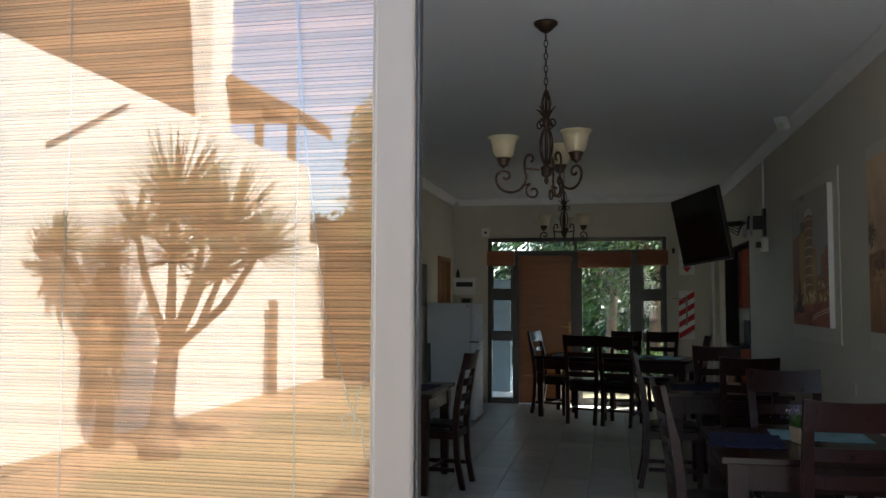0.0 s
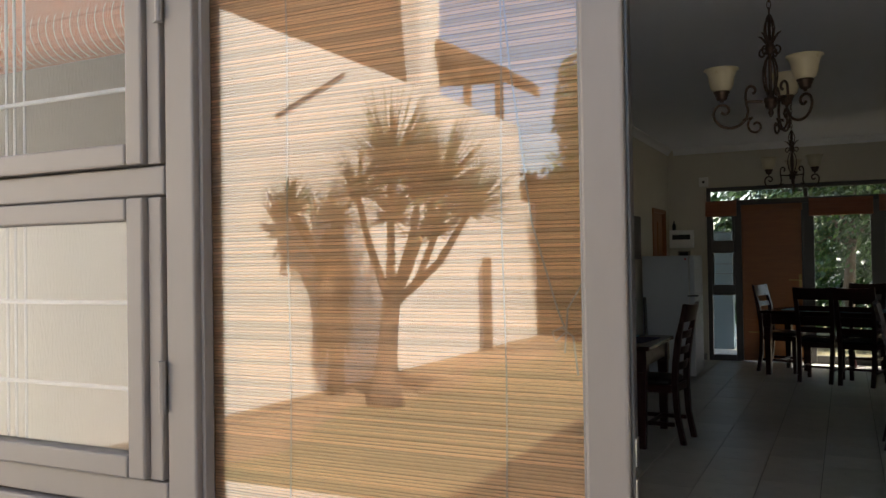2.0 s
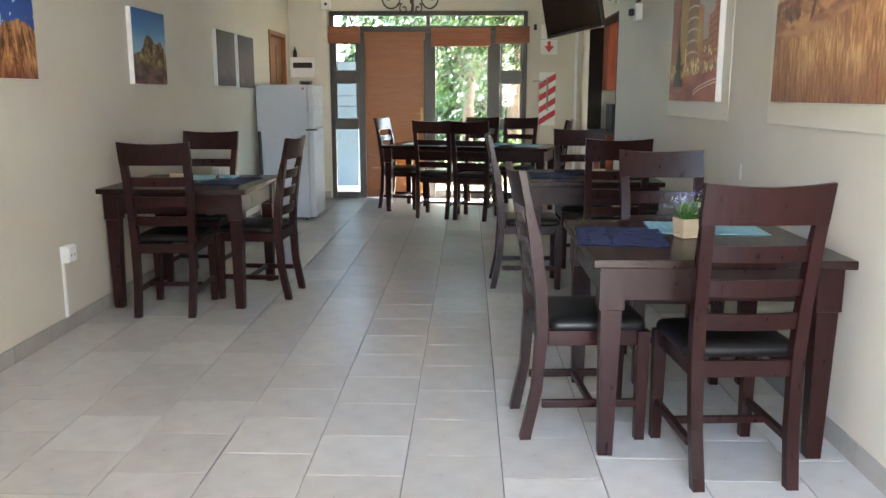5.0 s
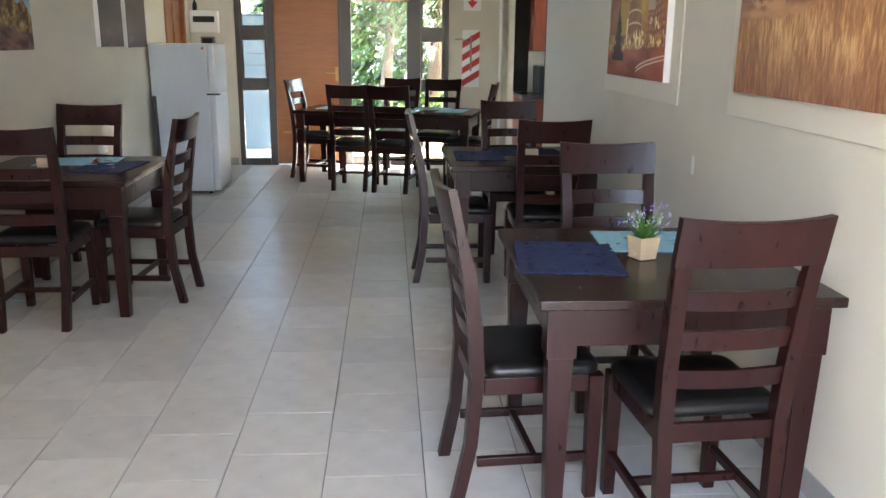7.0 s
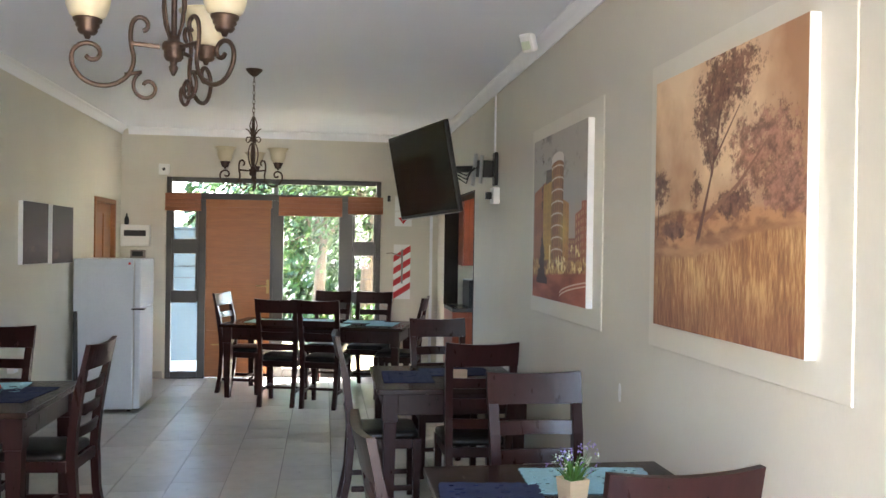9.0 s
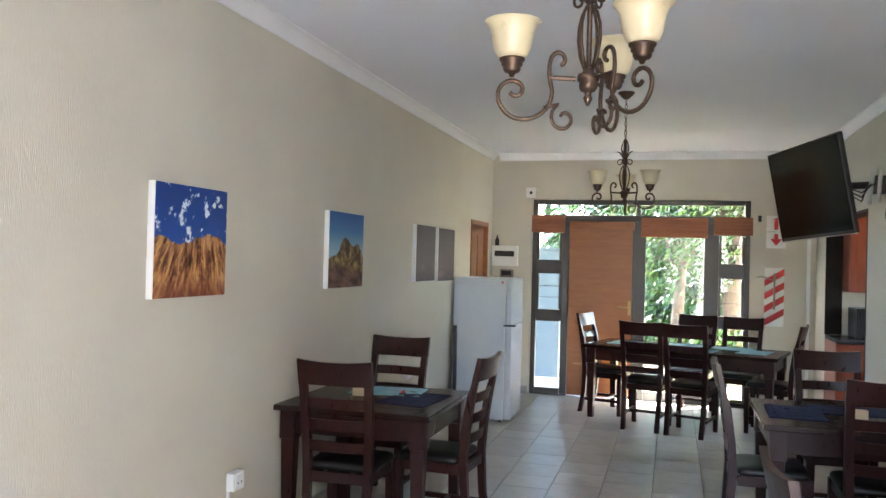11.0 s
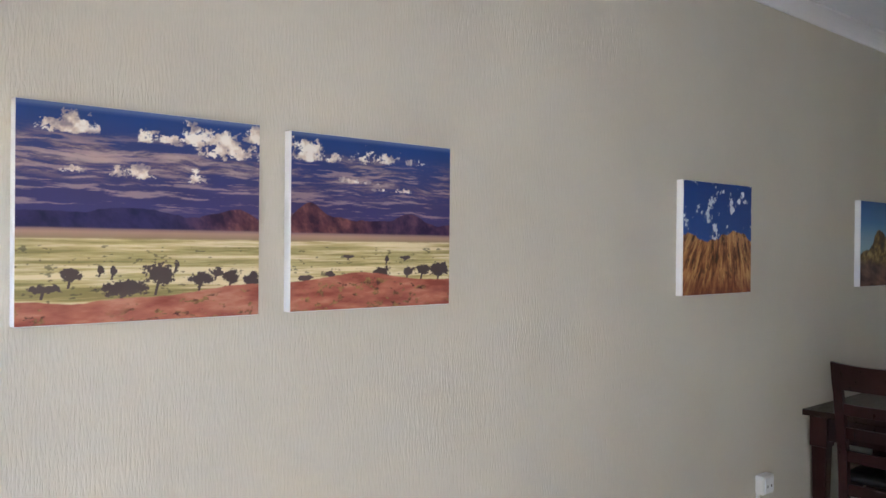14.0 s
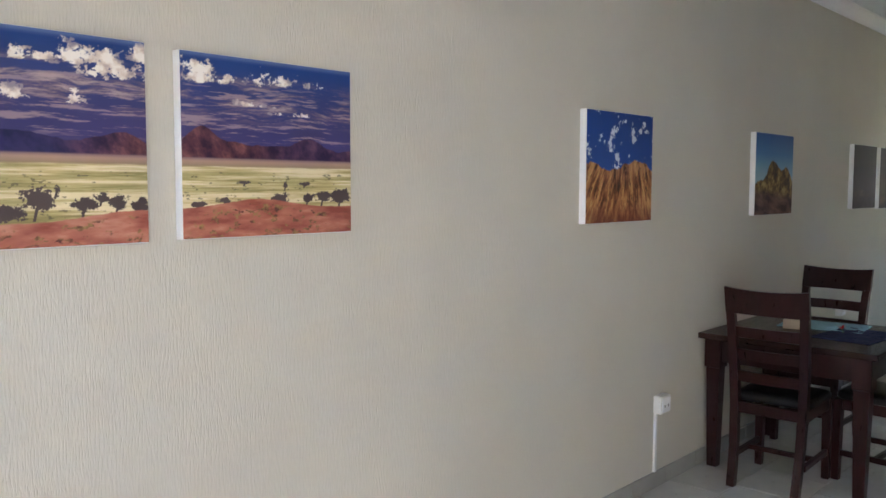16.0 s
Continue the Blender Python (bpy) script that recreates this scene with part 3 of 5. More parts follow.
TB_L = (0.445, 3.925)
TB_A = (3.095, 1.908)
TB_B = (3.03, 4.43)
TB_D = (2.24, 7.93, -15.0)
ta = make_table("dining_table", 0.90, 0.92, "square dark mahogany dining table with tapered legs", "dining tables")
ta.matrix_basis = pose(*TB_A, 0)
copy_thing(ta, pose(*TB_B, 0))
copy_thing(ta, pose(*TB_L, 0))
td = make_table("dining_table", 1.85, 0.84, "long dark mahogany dining table near the back door", "dining tables")
td.matrix_basis = pose(TB_D[0], TB_D[1], 0, 0, 0, TB_D[2])

chair = make_chair()
dm = pose(TB_D[0], TB_D[1], 0, 0, 0, TB_D[2])
spots = [
    pose(0.425, 3.555, 0, 0, 0, 2), pose(0.835, 3.94, 0, 0, 0, 86), pose(0.31, 4.43, 0, 0, 0, 178),
    pose(2.67, 1.82, 0, 0, 0, -86), pose(3.125, 1.50, 0, 0, 0, 4), pose(3.16, 2.47, 0, 0, 0, 180),
    pose(2.63, 4.28, 0, 0, 0, -90), pose(3.14, 4.06, 0, 0, 0, 0), pose(3.10, 4.98, 0, 0, 0, 182),
    dm @ pose(-0.23, -0.50, 0, 0, 0, 2), dm @ pose(0.20, -0.52, 0, 0, 0, -2), dm @ pose(-0.06, 0.52, 0, 0, 0, 181),
    dm @ pose(0.40, 0.50, 0, 0, 0, 178), dm @ pose(-0.80, 0.02, 0, 0, 0, -92), dm @ pose(0.82, -0.02, 0, 0, 0, 90),
]
chair.matrix_basis = spots[0]
for s in spots[1:]:
    copy_thing(chair, s)

# ---- table linen and small things ----
TZ = 0.7405


def crochet_mat(material, m, label, sx=0.44, sy=0.30):
    """Crocheted place mat with a wavy edge and open holes."""
    t = Mesh()
    r = random.Random(int(sx * 1000) + len(bpy.data.objects))
    nx, ny = 30, 20
    hole = {(i, j) for i in range(2, nx - 2) for j in range(2, ny - 2) if (i % 5 == 2 and j % 5 == 2) or r.random() < 0.035}
    top, low = {}, {}
    for i in range(nx + 1):
        for j in range(ny + 1):
            u, v = i / nx - 0.5, j / ny - 0.5
            e = 1 + 0.018 * math.sin(i * 1.9) * (abs(v) > 0.47) + 0.018 * math.sin(j * 2.1) * (abs(u) > 0.47)
            x, y = u * sx * e, v * sy * e
            z = 0.0035 + 0.0018 * noise.noise((x * 18, y * 18, sx))
            top[i, j] = t.b.verts.new((x, y, z))
            low[i, j] = t.b.verts.new((x, y, 0.0))
    for i in range(nx):
        for j in range(ny):
            if (i, j) in hole:
                continue
            t.b.faces.new([top[i, j], top[i + 1, j], top[i + 1, j + 1], top[i, j + 1]])
            t.b.faces.new([low[i, j], low[i, j + 1], low[i + 1, j + 1], low[i + 1, j]])
            for di, dj, a, b in ((-1, 0, (0, 1), (0, 0)), (1, 0, (1, 0), (1, 1)), (0, -1, (0, 0), (1, 0)), (0, 1, (1, 1), (0, 1))):
                q = (i + di, j + dj)
                if q in hole or not (0 <= q[0] < nx and 0 <= q[1] < ny):
                    A, B = (i + a[0], j + a[1]), (i + b[0], j + b[1])
                    t.b.faces.new([top[A], top[B], low[B], low[A]][::-1])
    ob = part("place_mat", t, material)
    ob.matrix_basis = m
    return tagged(ob, label, "place mat", "place mats")


NAVY, AQUA = "navy blue crocheted place mat on a dining table", "pale aqua crocheted place mat on a dining table"
crochet_mat(m_navy, pose(2.82, 1.92, TZ, 0, 0, 84), NAVY, 0.42, 0.34)
crochet_mat(m_aqua, pose(3.21, 2.13, TZ, 0, 0, -4), AQUA, 0.46, 0.31)
crochet_mat(m_navy, pose(0.66, 3.95, TZ, 0, 0, 84), NAVY)
crochet_mat(m_aqua, pose(0.43, 4.15, TZ, 0, 0, 6), AQUA)
crochet_mat(m_navy, pose(2.79, 4.42, TZ, 0, 0, 88), NAVY)
crochet_mat(m_navy, pose(3.12, 4.60, TZ, 0, 0, 2), NAVY)
for lx, ly, a in ((-0.62, 0.02, 90), (-0.32, -0.20, 2), (0.14, -0.20, -3), (-0.08, 0.20, 1), (0.42, 0.20, 2), (0.66, 0.0, 88)):
    crochet_mat(m_aqua, dm @ pose(lx, ly, TZ, 0, 0, a), AQUA, 0.40, 0.27)

# little plant
pl = thing("potted_plant", "small artificial lavender plant in a pale wooden pot", "plant", m=pose(3.075, 1.905, TZ + 0.002, 0, 0, 20) @ Matrix.Scale(0.88, 4))
rings = [[(-w, -w, z), (w, -w, z), (w, w, z), (-w, w, z)] for z, w in ((0, 0.036), (0.085, 0.044), (0.085, 0.038), (0.070, 0.037))]
part("pot", Mesh().loft(rings), m_pot, pl, "pale wooden pot")
rnd = random.Random(9)
lv, fl, wl = Mesh(), Mesh(), Mesh()


def blade(ms, base, tip, w, bend=0.0, n=4):
    base, tip = Vector(base), Vector(tip)
    d = tip - base
    side = d.cross(Vector((0.3, 0.2, 1))).normalized() * w
    prev = None
    for i in range(n + 1):
        u = i / n
        p = base + d * u + Vector((0, 0, -bend * u * u))
        k = 1 - u * 0.9
        cur = (ms.b.verts.new(p - side * k), ms.b.verts.new(p + side * k))
        if prev:
            ms.b.faces.new((prev[0], prev[1], cur[1], cur[0]))
        prev = cur


for i in range(110):
    a, r = rnd.uniform(0, 6.28), rnd.uniform(0.0, 0.03)
    e = rnd.uniform(0.02, 0.10)
    h = rnd.uniform(0.05, 0.13)
    b0 = (r * math.cos(a), r * math.sin(a), 0.072)
    tip = (b0[0] + e * math.cos(a), b0[1] + e * math.sin(a), 0.072 + h)
    blade(lv, b0, tip, rnd.uniform(0.003, 0.006), 0.02)
    if i % 3 == 0:
        target = fl if i % 2 == 0 else wl
        for k in range(5):
            q = Vector(tip) + Vector((rnd.uniform(-1, 1), rnd.uniform(-1, 1), rnd.uniform(-1, 1))) * 0.010
            bmesh.ops.create_icosphere(target.b, subdivisions=1, radius=rnd.uniform(0.002, 0.0036), matrix=Matrix.Translation(q))
part("leaves", lv, m_leaf_small, pl, "thin green leaves")
tagged(part("lilac_blossom", fl, m_lilac, pl, "small lilac flowers"), kind="stuff")
tagged(part("white_blossom", wl, m_petal, pl, "small white buds"), kind="stuff")
part("raffia_bow", Mesh().tube([(-0.05, -0.03, 0.03), (-0.075, -0.05, 0.025), (-0.085, -0.03, 0.022), (-0.055, -0.028, 0.03), (-0.08, -0.015, 0.02)], 0.0018, 5), m_cord, pl)


def block(m, label):
    t = thing("napkin_holder", label, "napkin holder", "napkin holders", m=m)
    simple_box("base", (-0.045, -0.02, 0, 0.045, 0.02, 0.010), m_pot, t, bevel=0.002)
    for s in (-1, 1):
        simple_box("side", (-0.045, s * 0.016 - 0.004, 0.0105, 0.045, s * 0.016 + 0.004, 0.050), m_pot, t, bevel=0.002)


block(pose(3.11, 4.36, TZ + 0.001, 0, 0, 3), "pale wooden napkin holder on a dining table")
block(pose(0.33, 3.93, TZ + 0.001, 0, 0, 10), "pale wooden napkin holder on a dining table")
rf = thing("red_flower", "small red artificial flower lying on the table", "flower", m=pose(0.56, 4.02, TZ + 0.006))
fm = Mesh()
for i in range(9):
    a = i * 0.7
    blade(fm, (0, 0, 0.01), (0.03 * math.cos(a), 0.03 * math.sin(a), 0.03 + 0.005 * (i % 3)), 0.008, 0.01)
part("petals", fm, m_red, rf)
part("stem", Mesh().tube([(0, 0, 0.012), (0.02, -0.03, 0.004), (0.03, -0.07, -0.003)], 0.0018, 5), m_leaf_small, rf)

# rag on the far chair's seat
rag = Mesh()
n = 14
g = {}
for i in range(n + 1):
    for j in range(n + 1):
        x, y = (i / n - 0.5) * 0.22, (j / n - 0.5) * 0.17
        zz = 0.012 + 0.028 * abs(noise.noise((x * 14, y * 14, 2.0))) + 0.02 * max(0, 1 - (x * x + y * y) * 160)
        g[i, j] = rag.b.verts.new((x, y, zz))
for i in range(n):
    for j in range(n):
        rag.b.faces.new((g[i, j], g[i + 1, j], g[i + 1, j + 1], g[i, j + 1]))
rg = part("cloth", rag, m_fabric, smooth=True)
rg.matrix_basis = pose(0.50, 4.30, 0.468, 0, 0, 20)
sol = rg.modifiers.new("thickness", "SOLIDIFY")
sol.thickness = 0.004
tagged(rg, "crumpled grey cloth lying on a chair seat", "cloth")


# ---- fridge ----
fr = thing("fridge", "white two-door fridge freezer against the wall", "fridge")
FX, FY0, FY1, FT = 0.625, 7.13, 7.70, 1.39
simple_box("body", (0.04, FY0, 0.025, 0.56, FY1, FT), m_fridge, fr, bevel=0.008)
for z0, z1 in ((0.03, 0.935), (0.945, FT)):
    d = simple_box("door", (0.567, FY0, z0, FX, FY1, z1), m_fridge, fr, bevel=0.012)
    simple_box("gasket", (0.5605, FY0 + 0.006, z0 + 0.006, 0.5665, FY1 - 0.006, z1 - 0.006), m_bars, d, "grey rubber gasket")
part("handle", Mesh().box(0.545, FY0 - 0.012, 0.928, FX + 0.035, FY0 + 0.05, 0.943, bevel=0.003), m_black, fr, "dark handle grip between the doors")
simple_box("badge", (0.515, FY0 - 0.002, FT - 0.05, 0.535, FY0 + 0.001, FT - 0.03), m_red, fr)
for x in (0.08, 0.52):
    for y in (FY0 + 0.05, FY1 - 0.05):
        part("foot", Mesh().lathe([(0.018, 0), (0.018, 0.026)], 12, (x, y, 0)), m_black, fr)
br = thing("broom", "black broom handle leaning beside the fridge", "broom")
part("handle", Mesh().tube([(0.10, 7.04, 0.03), (0.075, 7.08, 0.92)], 0.019, 10), m_black, br)
part("head", Mesh().box(0.03, 7.0, 0.0, 0.20, 7.08, 0.05, bevel=0.008), m_black, br)

# ---- things on the back wall ----
db = thing("distribution_board", "white plastic distribution board on the wall", "fuse box")
simple_box("box", (0.016, L - 0.075, 1.495, 0.33, L - 0.001, 1.737), m_white, db, bevel=0.01)
simple_box("window", (0.055, L - 0.079, 1.61, 0.29, L - 0.0745, 1.675), m_black, db, "dark breaker window")
mt = thing("prepaid_meter", "small grey electricity meter under the fuse box", "meter")
simple_box("box", (0.119, L - 0.05, 1.353, 0.279, L - 0.001, 1.457), m_frame, mt, bevel=0.006)
simple_box("display", (0.14, L - 0.054, 1.385, 0.255, L - 0.0495, 1.44), m_black, mt)
bot = thing("bottle", "small dark bottle standing on the fuse box", "bottle")
part("body", Mesh().lathe([(0.025, 0), (0.026, 0.06), (0.018, 0.085), (0.009, 0.10), (0.009, 0.125)], 14, (0.075, L - 0.04, 1.738)), m_black, bot, smooth=True)
ps = thing("alarm_sensor", "white alarm box above the back door", "alarm")
simple_box("box", (0.409, L - 0.04, 2.306, 0.528, L - 0.001, 2.432), m_white, ps, bevel=0.01)
part("lens", Mesh().lathe([(0.018, 0), (0.016, 0.008), (0.004, 0.012)], 14), m_black, ps).matrix_basis = pose(0.4685, L - 0.041, 2.37, 90, 0, 0)
sb = thing("wall_switch", "small dark sensor beside the back door", "switch")
simple_box("box", (2.995, L - 0.03, 2.06, 3.03, L - 0.001, 2.13), m_black, sb, bevel=0.005)

sg = thing("exit_arrow_sign", "white sign with a red downward arrow", "sign")
simple_box("board", (3.084, L - 0.006, 1.773, 3.285, L - 0.001, 2.13), m_white, sg)
part("arrow", Mesh().prism([(3.165, 1.93), (3.205, 1.93), (3.205, 1.875), (3.245, 1.875), (3.185, 1.80), (3.125, 1.875), (3.165, 1.875)], L - 0.009, L - 0.0065), m_red, sg, "red arrow")
part("extinguisher", Mesh().prism([(3.165, 1.975), (3.205, 1.975), (3.207, 2.065), (3.195, 2.085), (3.225, 2.095), (3.225, 2.103), (3.180, 2.103), (3.150, 2.085), (3.154, 2.079), (3.174, 2.088), (3.163, 2.065)], L - 0.009, L - 0.0065), m_red, sg, "red extinguisher symbol")
simple_box("divider", (3.084, L - 0.008, 1.950, 3.285, L - 0.0062, 1.954), m_frame, sg)
st = thing("striped_board", "red and white striped fire equipment board", "sign")
simple_box("board", (3.076, L - 0.006, 0.917, 3.276, L - 0.001, 1.559), m_white, st)
for i in range(-1, 6):
    z = 0.917 + i * 0.145
    poly = [(3.076, z), (3.276, z + 0.125), (3.276, z + 0.20), (3.076, z + 0.075)]
    poly = [(x, min(1.559, max(0.917, zz))) for x, zz in poly]
    if max(p[1] for p in poly) - min(p[1] for p in poly) > 0.02 and len(set(poly)) == 4:
        part("stripe", Mesh().prism(poly, L - 0.009, L - 0.0065), m_red, st, "red diagonal stripe")
simple_box("bracket", (3.165, L - 0.035, 1.10, 3.185, L - 0.0095, 1.50), m_frame, st, "grey hanging bracket", bevel=0.003)
part("hook", Mesh().tube([(3.16, L - 0.02, 1.42), (3.05, L - 0.03, 1.46), (2.99, L - 0.02, 1.45)], 0.006, 6), m_frame, st)
part("cable", Mesh().tube([(3.09, L - 0.012, 0.92), (3.06, L - 0.02, 0.84), (3.02, L - 0.015, 0.80), (2.96, L - 0.015, 0.83), (2.94, L - 0.012, 0.90)], 0.006, 6), m_cord, st)
cdt = thing("conduit", "beige painted conduit in the wall corner", "conduit")
simple_box("pipe", (3.50, L - 0.022, 0.09, 3.535, L - 0.001, H - 0.081), m_cornice, cdt, bevel=0.006)

# ---- things on the right wall ----
for y0, y1, z0, z1 in ((3.15, 4.50, 1.155, 2.295), (1.25, 2.56, 1.165, 2.295)):
    tagged(simple_box("wall_panel", (W - 0.009, y0, z0, W - 0.001, y1, z1), m_panel, bevel=0.003), "beige painted board covering a former window", "wall panel", kind="structure")

tv = thing("television", "black flat television on a tilting wall arm", "television")
c = [Vector(p) for p in ((2.765, 5.86, 2.365), (3.085, 5.02, 2.435), (3.185, 5.02, 1.795), (2.885, 5.90, 1.79))]
right = (c[1] - c[0] + c[2] - c[3]).normalized()
down = (c[2] - c[1] + c[3] - c[0])
down = (down - right * down.dot(right)).normalized()
ctr = (c[0] + c[1] + c[2] + c[3]) / 4
nrm = right.cross(down).normalized()
if nrm.x > 0:
    nrm = -nrm
tm = Matrix((right.to_4d(), (-down).to_4d(), nrm.to_4d(), (0, 0, 0, 1))).transposed()
tm[0][3], tm[1][3], tm[2][3] = ctr
for i in range(3):
    tm[3][i] = 0
hw, hh = 0.475, 0.325
tv.matrix_basis = tm
simple_box("casing", (-hw, -hh, -0.035, hw, hh, 0.0), m_black, tv, bevel=0.006)
simple_box("screen", (-hw + 0.012, -hh + 0.022, 0.0005, hw - 0.012, hh - 0.012, 0.0025), m_screen, tv, "dark glossy screen")
simple_box("lower_trim", (-hw + 0.004, -hh - 0.006, -0.02, hw - 0.004, -hh - 0.0005, 0.002), m_silver, tv, "silver trim", bevel=0.001)
simple_box("back_housing", (-0.25, -0.2, -0.075, 0.25, 0.16, -0.036), m_black, tv, bevel=0.012)
ar = new("tv_arm")
simple_box("wall_plate", (W - 0.03, 5.60, 2.03, W - 0.001, 5.70, 2.29), m_black, ar, bevel=0.01)
part("arm", Mesh().box(-0.03, -0.02, -0.05, 0.03, 0.02, 0.05, bevel=0.006), m_black, ar).matrix_basis = Matrix.Translation((3.50, 5.66, 2.16)) @ Matrix.Diagonal((2.4, 1.2, 1.3, 1))
part("arm", Mesh().tube([(3.44, 5.66, 2.16), (3.22, 5.58, 2.14), tuple(tm @ Vector((0, -0.02, -0.07)))], 0.026, 8), m_black, ar)
part("clamp", Mesh().tube([(3.40, 5.62, 2.02), (3.42, 5.60, 2.27)], 0.016, 8), m_silver, ar, "silver joint")
part("clamp", Mesh().tube([(3.46, 5.62, 2.04), (3.47, 5.61, 2.26)], 0.014, 8), m_silver, ar, "silver joint")
for k in range(3):
    part("cable", Mesh().tube([(3.42 - 0.02 * k, 5.56, 2.16), (3.33, 5.50, 2.09 - 0.03 * k), (3.25, 5.50, 2.12 - 0.02 * k), (3.14, 5.50, 2.20 - 0.02 * k)], 0.005, 6), m_black, ar)
for o in list(ar.children):
    o.parent = tv
    o.matrix_parent_inverse = tm.inverted()
bpy.data.objects.remove(ar)
sk2 = thing("wall_socket", "white surface socket box beside the television arm", "socket")
simple_box("box", (W - 0.055, 5.53, 1.885, W - 0.001, 5.65, 2.01), m_white, sk2, bevel=0.006)
simple_box("plug", (W - 0.10, 5.57, 1.92, W - 0.056, 5.62, 1.975), m_black, sk2, bevel=0.006)
cd = thing("cable_trunking", "white cable trunking up to the ceiling", "trunking")
simple_box("trunk", (W - 0.014, 5.70, 2.29, W - 0.001, 5.725, H - 0.081), m_cornice, cd, bevel=0.002)
pir = thing("alarm_detector", "white alarm detector high on the wall", "detector", m=pose(3.475, 4.20, 2.795, 0, -25, 40))
part("body", Mesh().box(-0.03, -0.045, -0.06, 0.03, 0.045, 0.06, bevel=0.014), m_white, pir)
part("lens", Mesh().box(-0.036, -0.03, -0.04, -0.028, 0.03, 0.01, bevel=0.003), m_petal, pir)
sm = thing("chipped_patch", "small white chipped plaster patch on the wall", "wall damage")
part("chip", Mesh().prism([(2.885, 0.87), (2.905, 0.865), (2.915, 0.90), (2.91, 0.945), (2.895, 0.95), (2.882, 0.92)], 0, 0.0025), m_white, sm).matrix_basis = Matrix(((0, -1, 0, W), (1, 0, 0, 0), (0, 0, 1, 0), (0, 0, 0, 1)))


def socket(m, label):
    t = thing("plug_socket", label, "socket", "wall sockets", m=m)
    simple_box("box", (0, -0.05, -0.045, 0.045, 0.05, 0.045), m_white, t, bevel=0.005)
    simple_box("face", (0.0455, -0.04, -0.035, 0.049, 0.04, 0.035), m_cornice, t)
    for yy in (-0.018, 0.018):
        simple_box("pin_slot", (0.0492, yy - 0.004, -0.012, 0.0497, yy + 0.004, 0.0), m_black, t)
    return t


socket(pose(0.001, 3.03, 0.435), "white double plug socket box on the wall")
cp = thing("conduit", "thin white conduit below the socket", "conduit")
simple_box("pipe", (0.001, 2.985, 0.086, 0.016, 3.003, 0.389), m_white, cp, bevel=0.003)
socket(pose(0.001, 5.75, 0.62), "white double plug socket box on the wall")


# ---- pictures ----
def lattice_noise(x, y, seed):
    """Smooth value noise on a lattice, for arrays."""
    xi, yi = np.floor(x).astype(np.int64), np.floor(y).astype(np.int64)
    fx, fy = x - xi, y - yi
    fx, fy = fx * fx * (3 - 2 * fx), fy * fy * (3 - 2 * fy)

    def h(a, b):
        n = (a * 374761393 + b * 668265263 + int(seed * 1000) * 144269) & 0x7FFFFFFF
        n = ((n ^ (n >> 13)) * 1274126177) & 0x7FFFFFFF
        return ((n ^ (n >> 16)) & 0xFFFF) / 65535.0

    a = h(xi, yi) * (1 - fx) + h(xi + 1, yi) * fx
    b = h(xi, yi + 1) * (1 - fx) + h(xi + 1, yi + 1) * fx
    return a * (1 - fy) + b * fy


def fbm(x, y, seed, octaves=5, gain=0.55):
    t, w, total = 0.0, 1.0, 0.0
    for k in range(octaves):
        t = t + w * lattice_noise(x * 2 ** k, y * 2 ** k, seed + k * 1.7)
        total += w
        w *= gain
    return t / total


def ease(x, lo, hi):
    t = np.clip((x - lo) / (hi - lo), 0, 1)
    return t * t * (3 - 2 * t)


def lay(img, mask, col):
    """Lay a colour over the picture where the mask says."""
    col = np.asarray(col, float)
    if col.ndim == 1:
        col = col[None, None, :]
    return img * (1 - mask[..., None]) + col * mask[..., None]


def blend(stops, f):
    ps = [p for p, _ in stops]
    return np.stack([np.interp(f, ps, [c[k] for _, c in stops]) for k in range(3)], -1)


def bushes(img, U, V, spots, col, seed):
    """Ragged crowns with a short stem: centre, width, height."""
    n = fbm(U * 42, V * 42, seed, 4, 0.7)
    for cu, cv, w, h in spots:
        d = ((U - cu) / w) ** 2 + ((V - cv) / h) ** 2
        img = lay(img, ease(1.25 - d - (n - 0.5) * 3.4, 0.0, 0.35), col)
        img = lay(img, ((np.abs(U - cu - (V - cv) * 0.2) < 0.004 + w * 0.03) & (V < cv) & (V > cv - h * 2.1)) * 1.0, col)
    return img


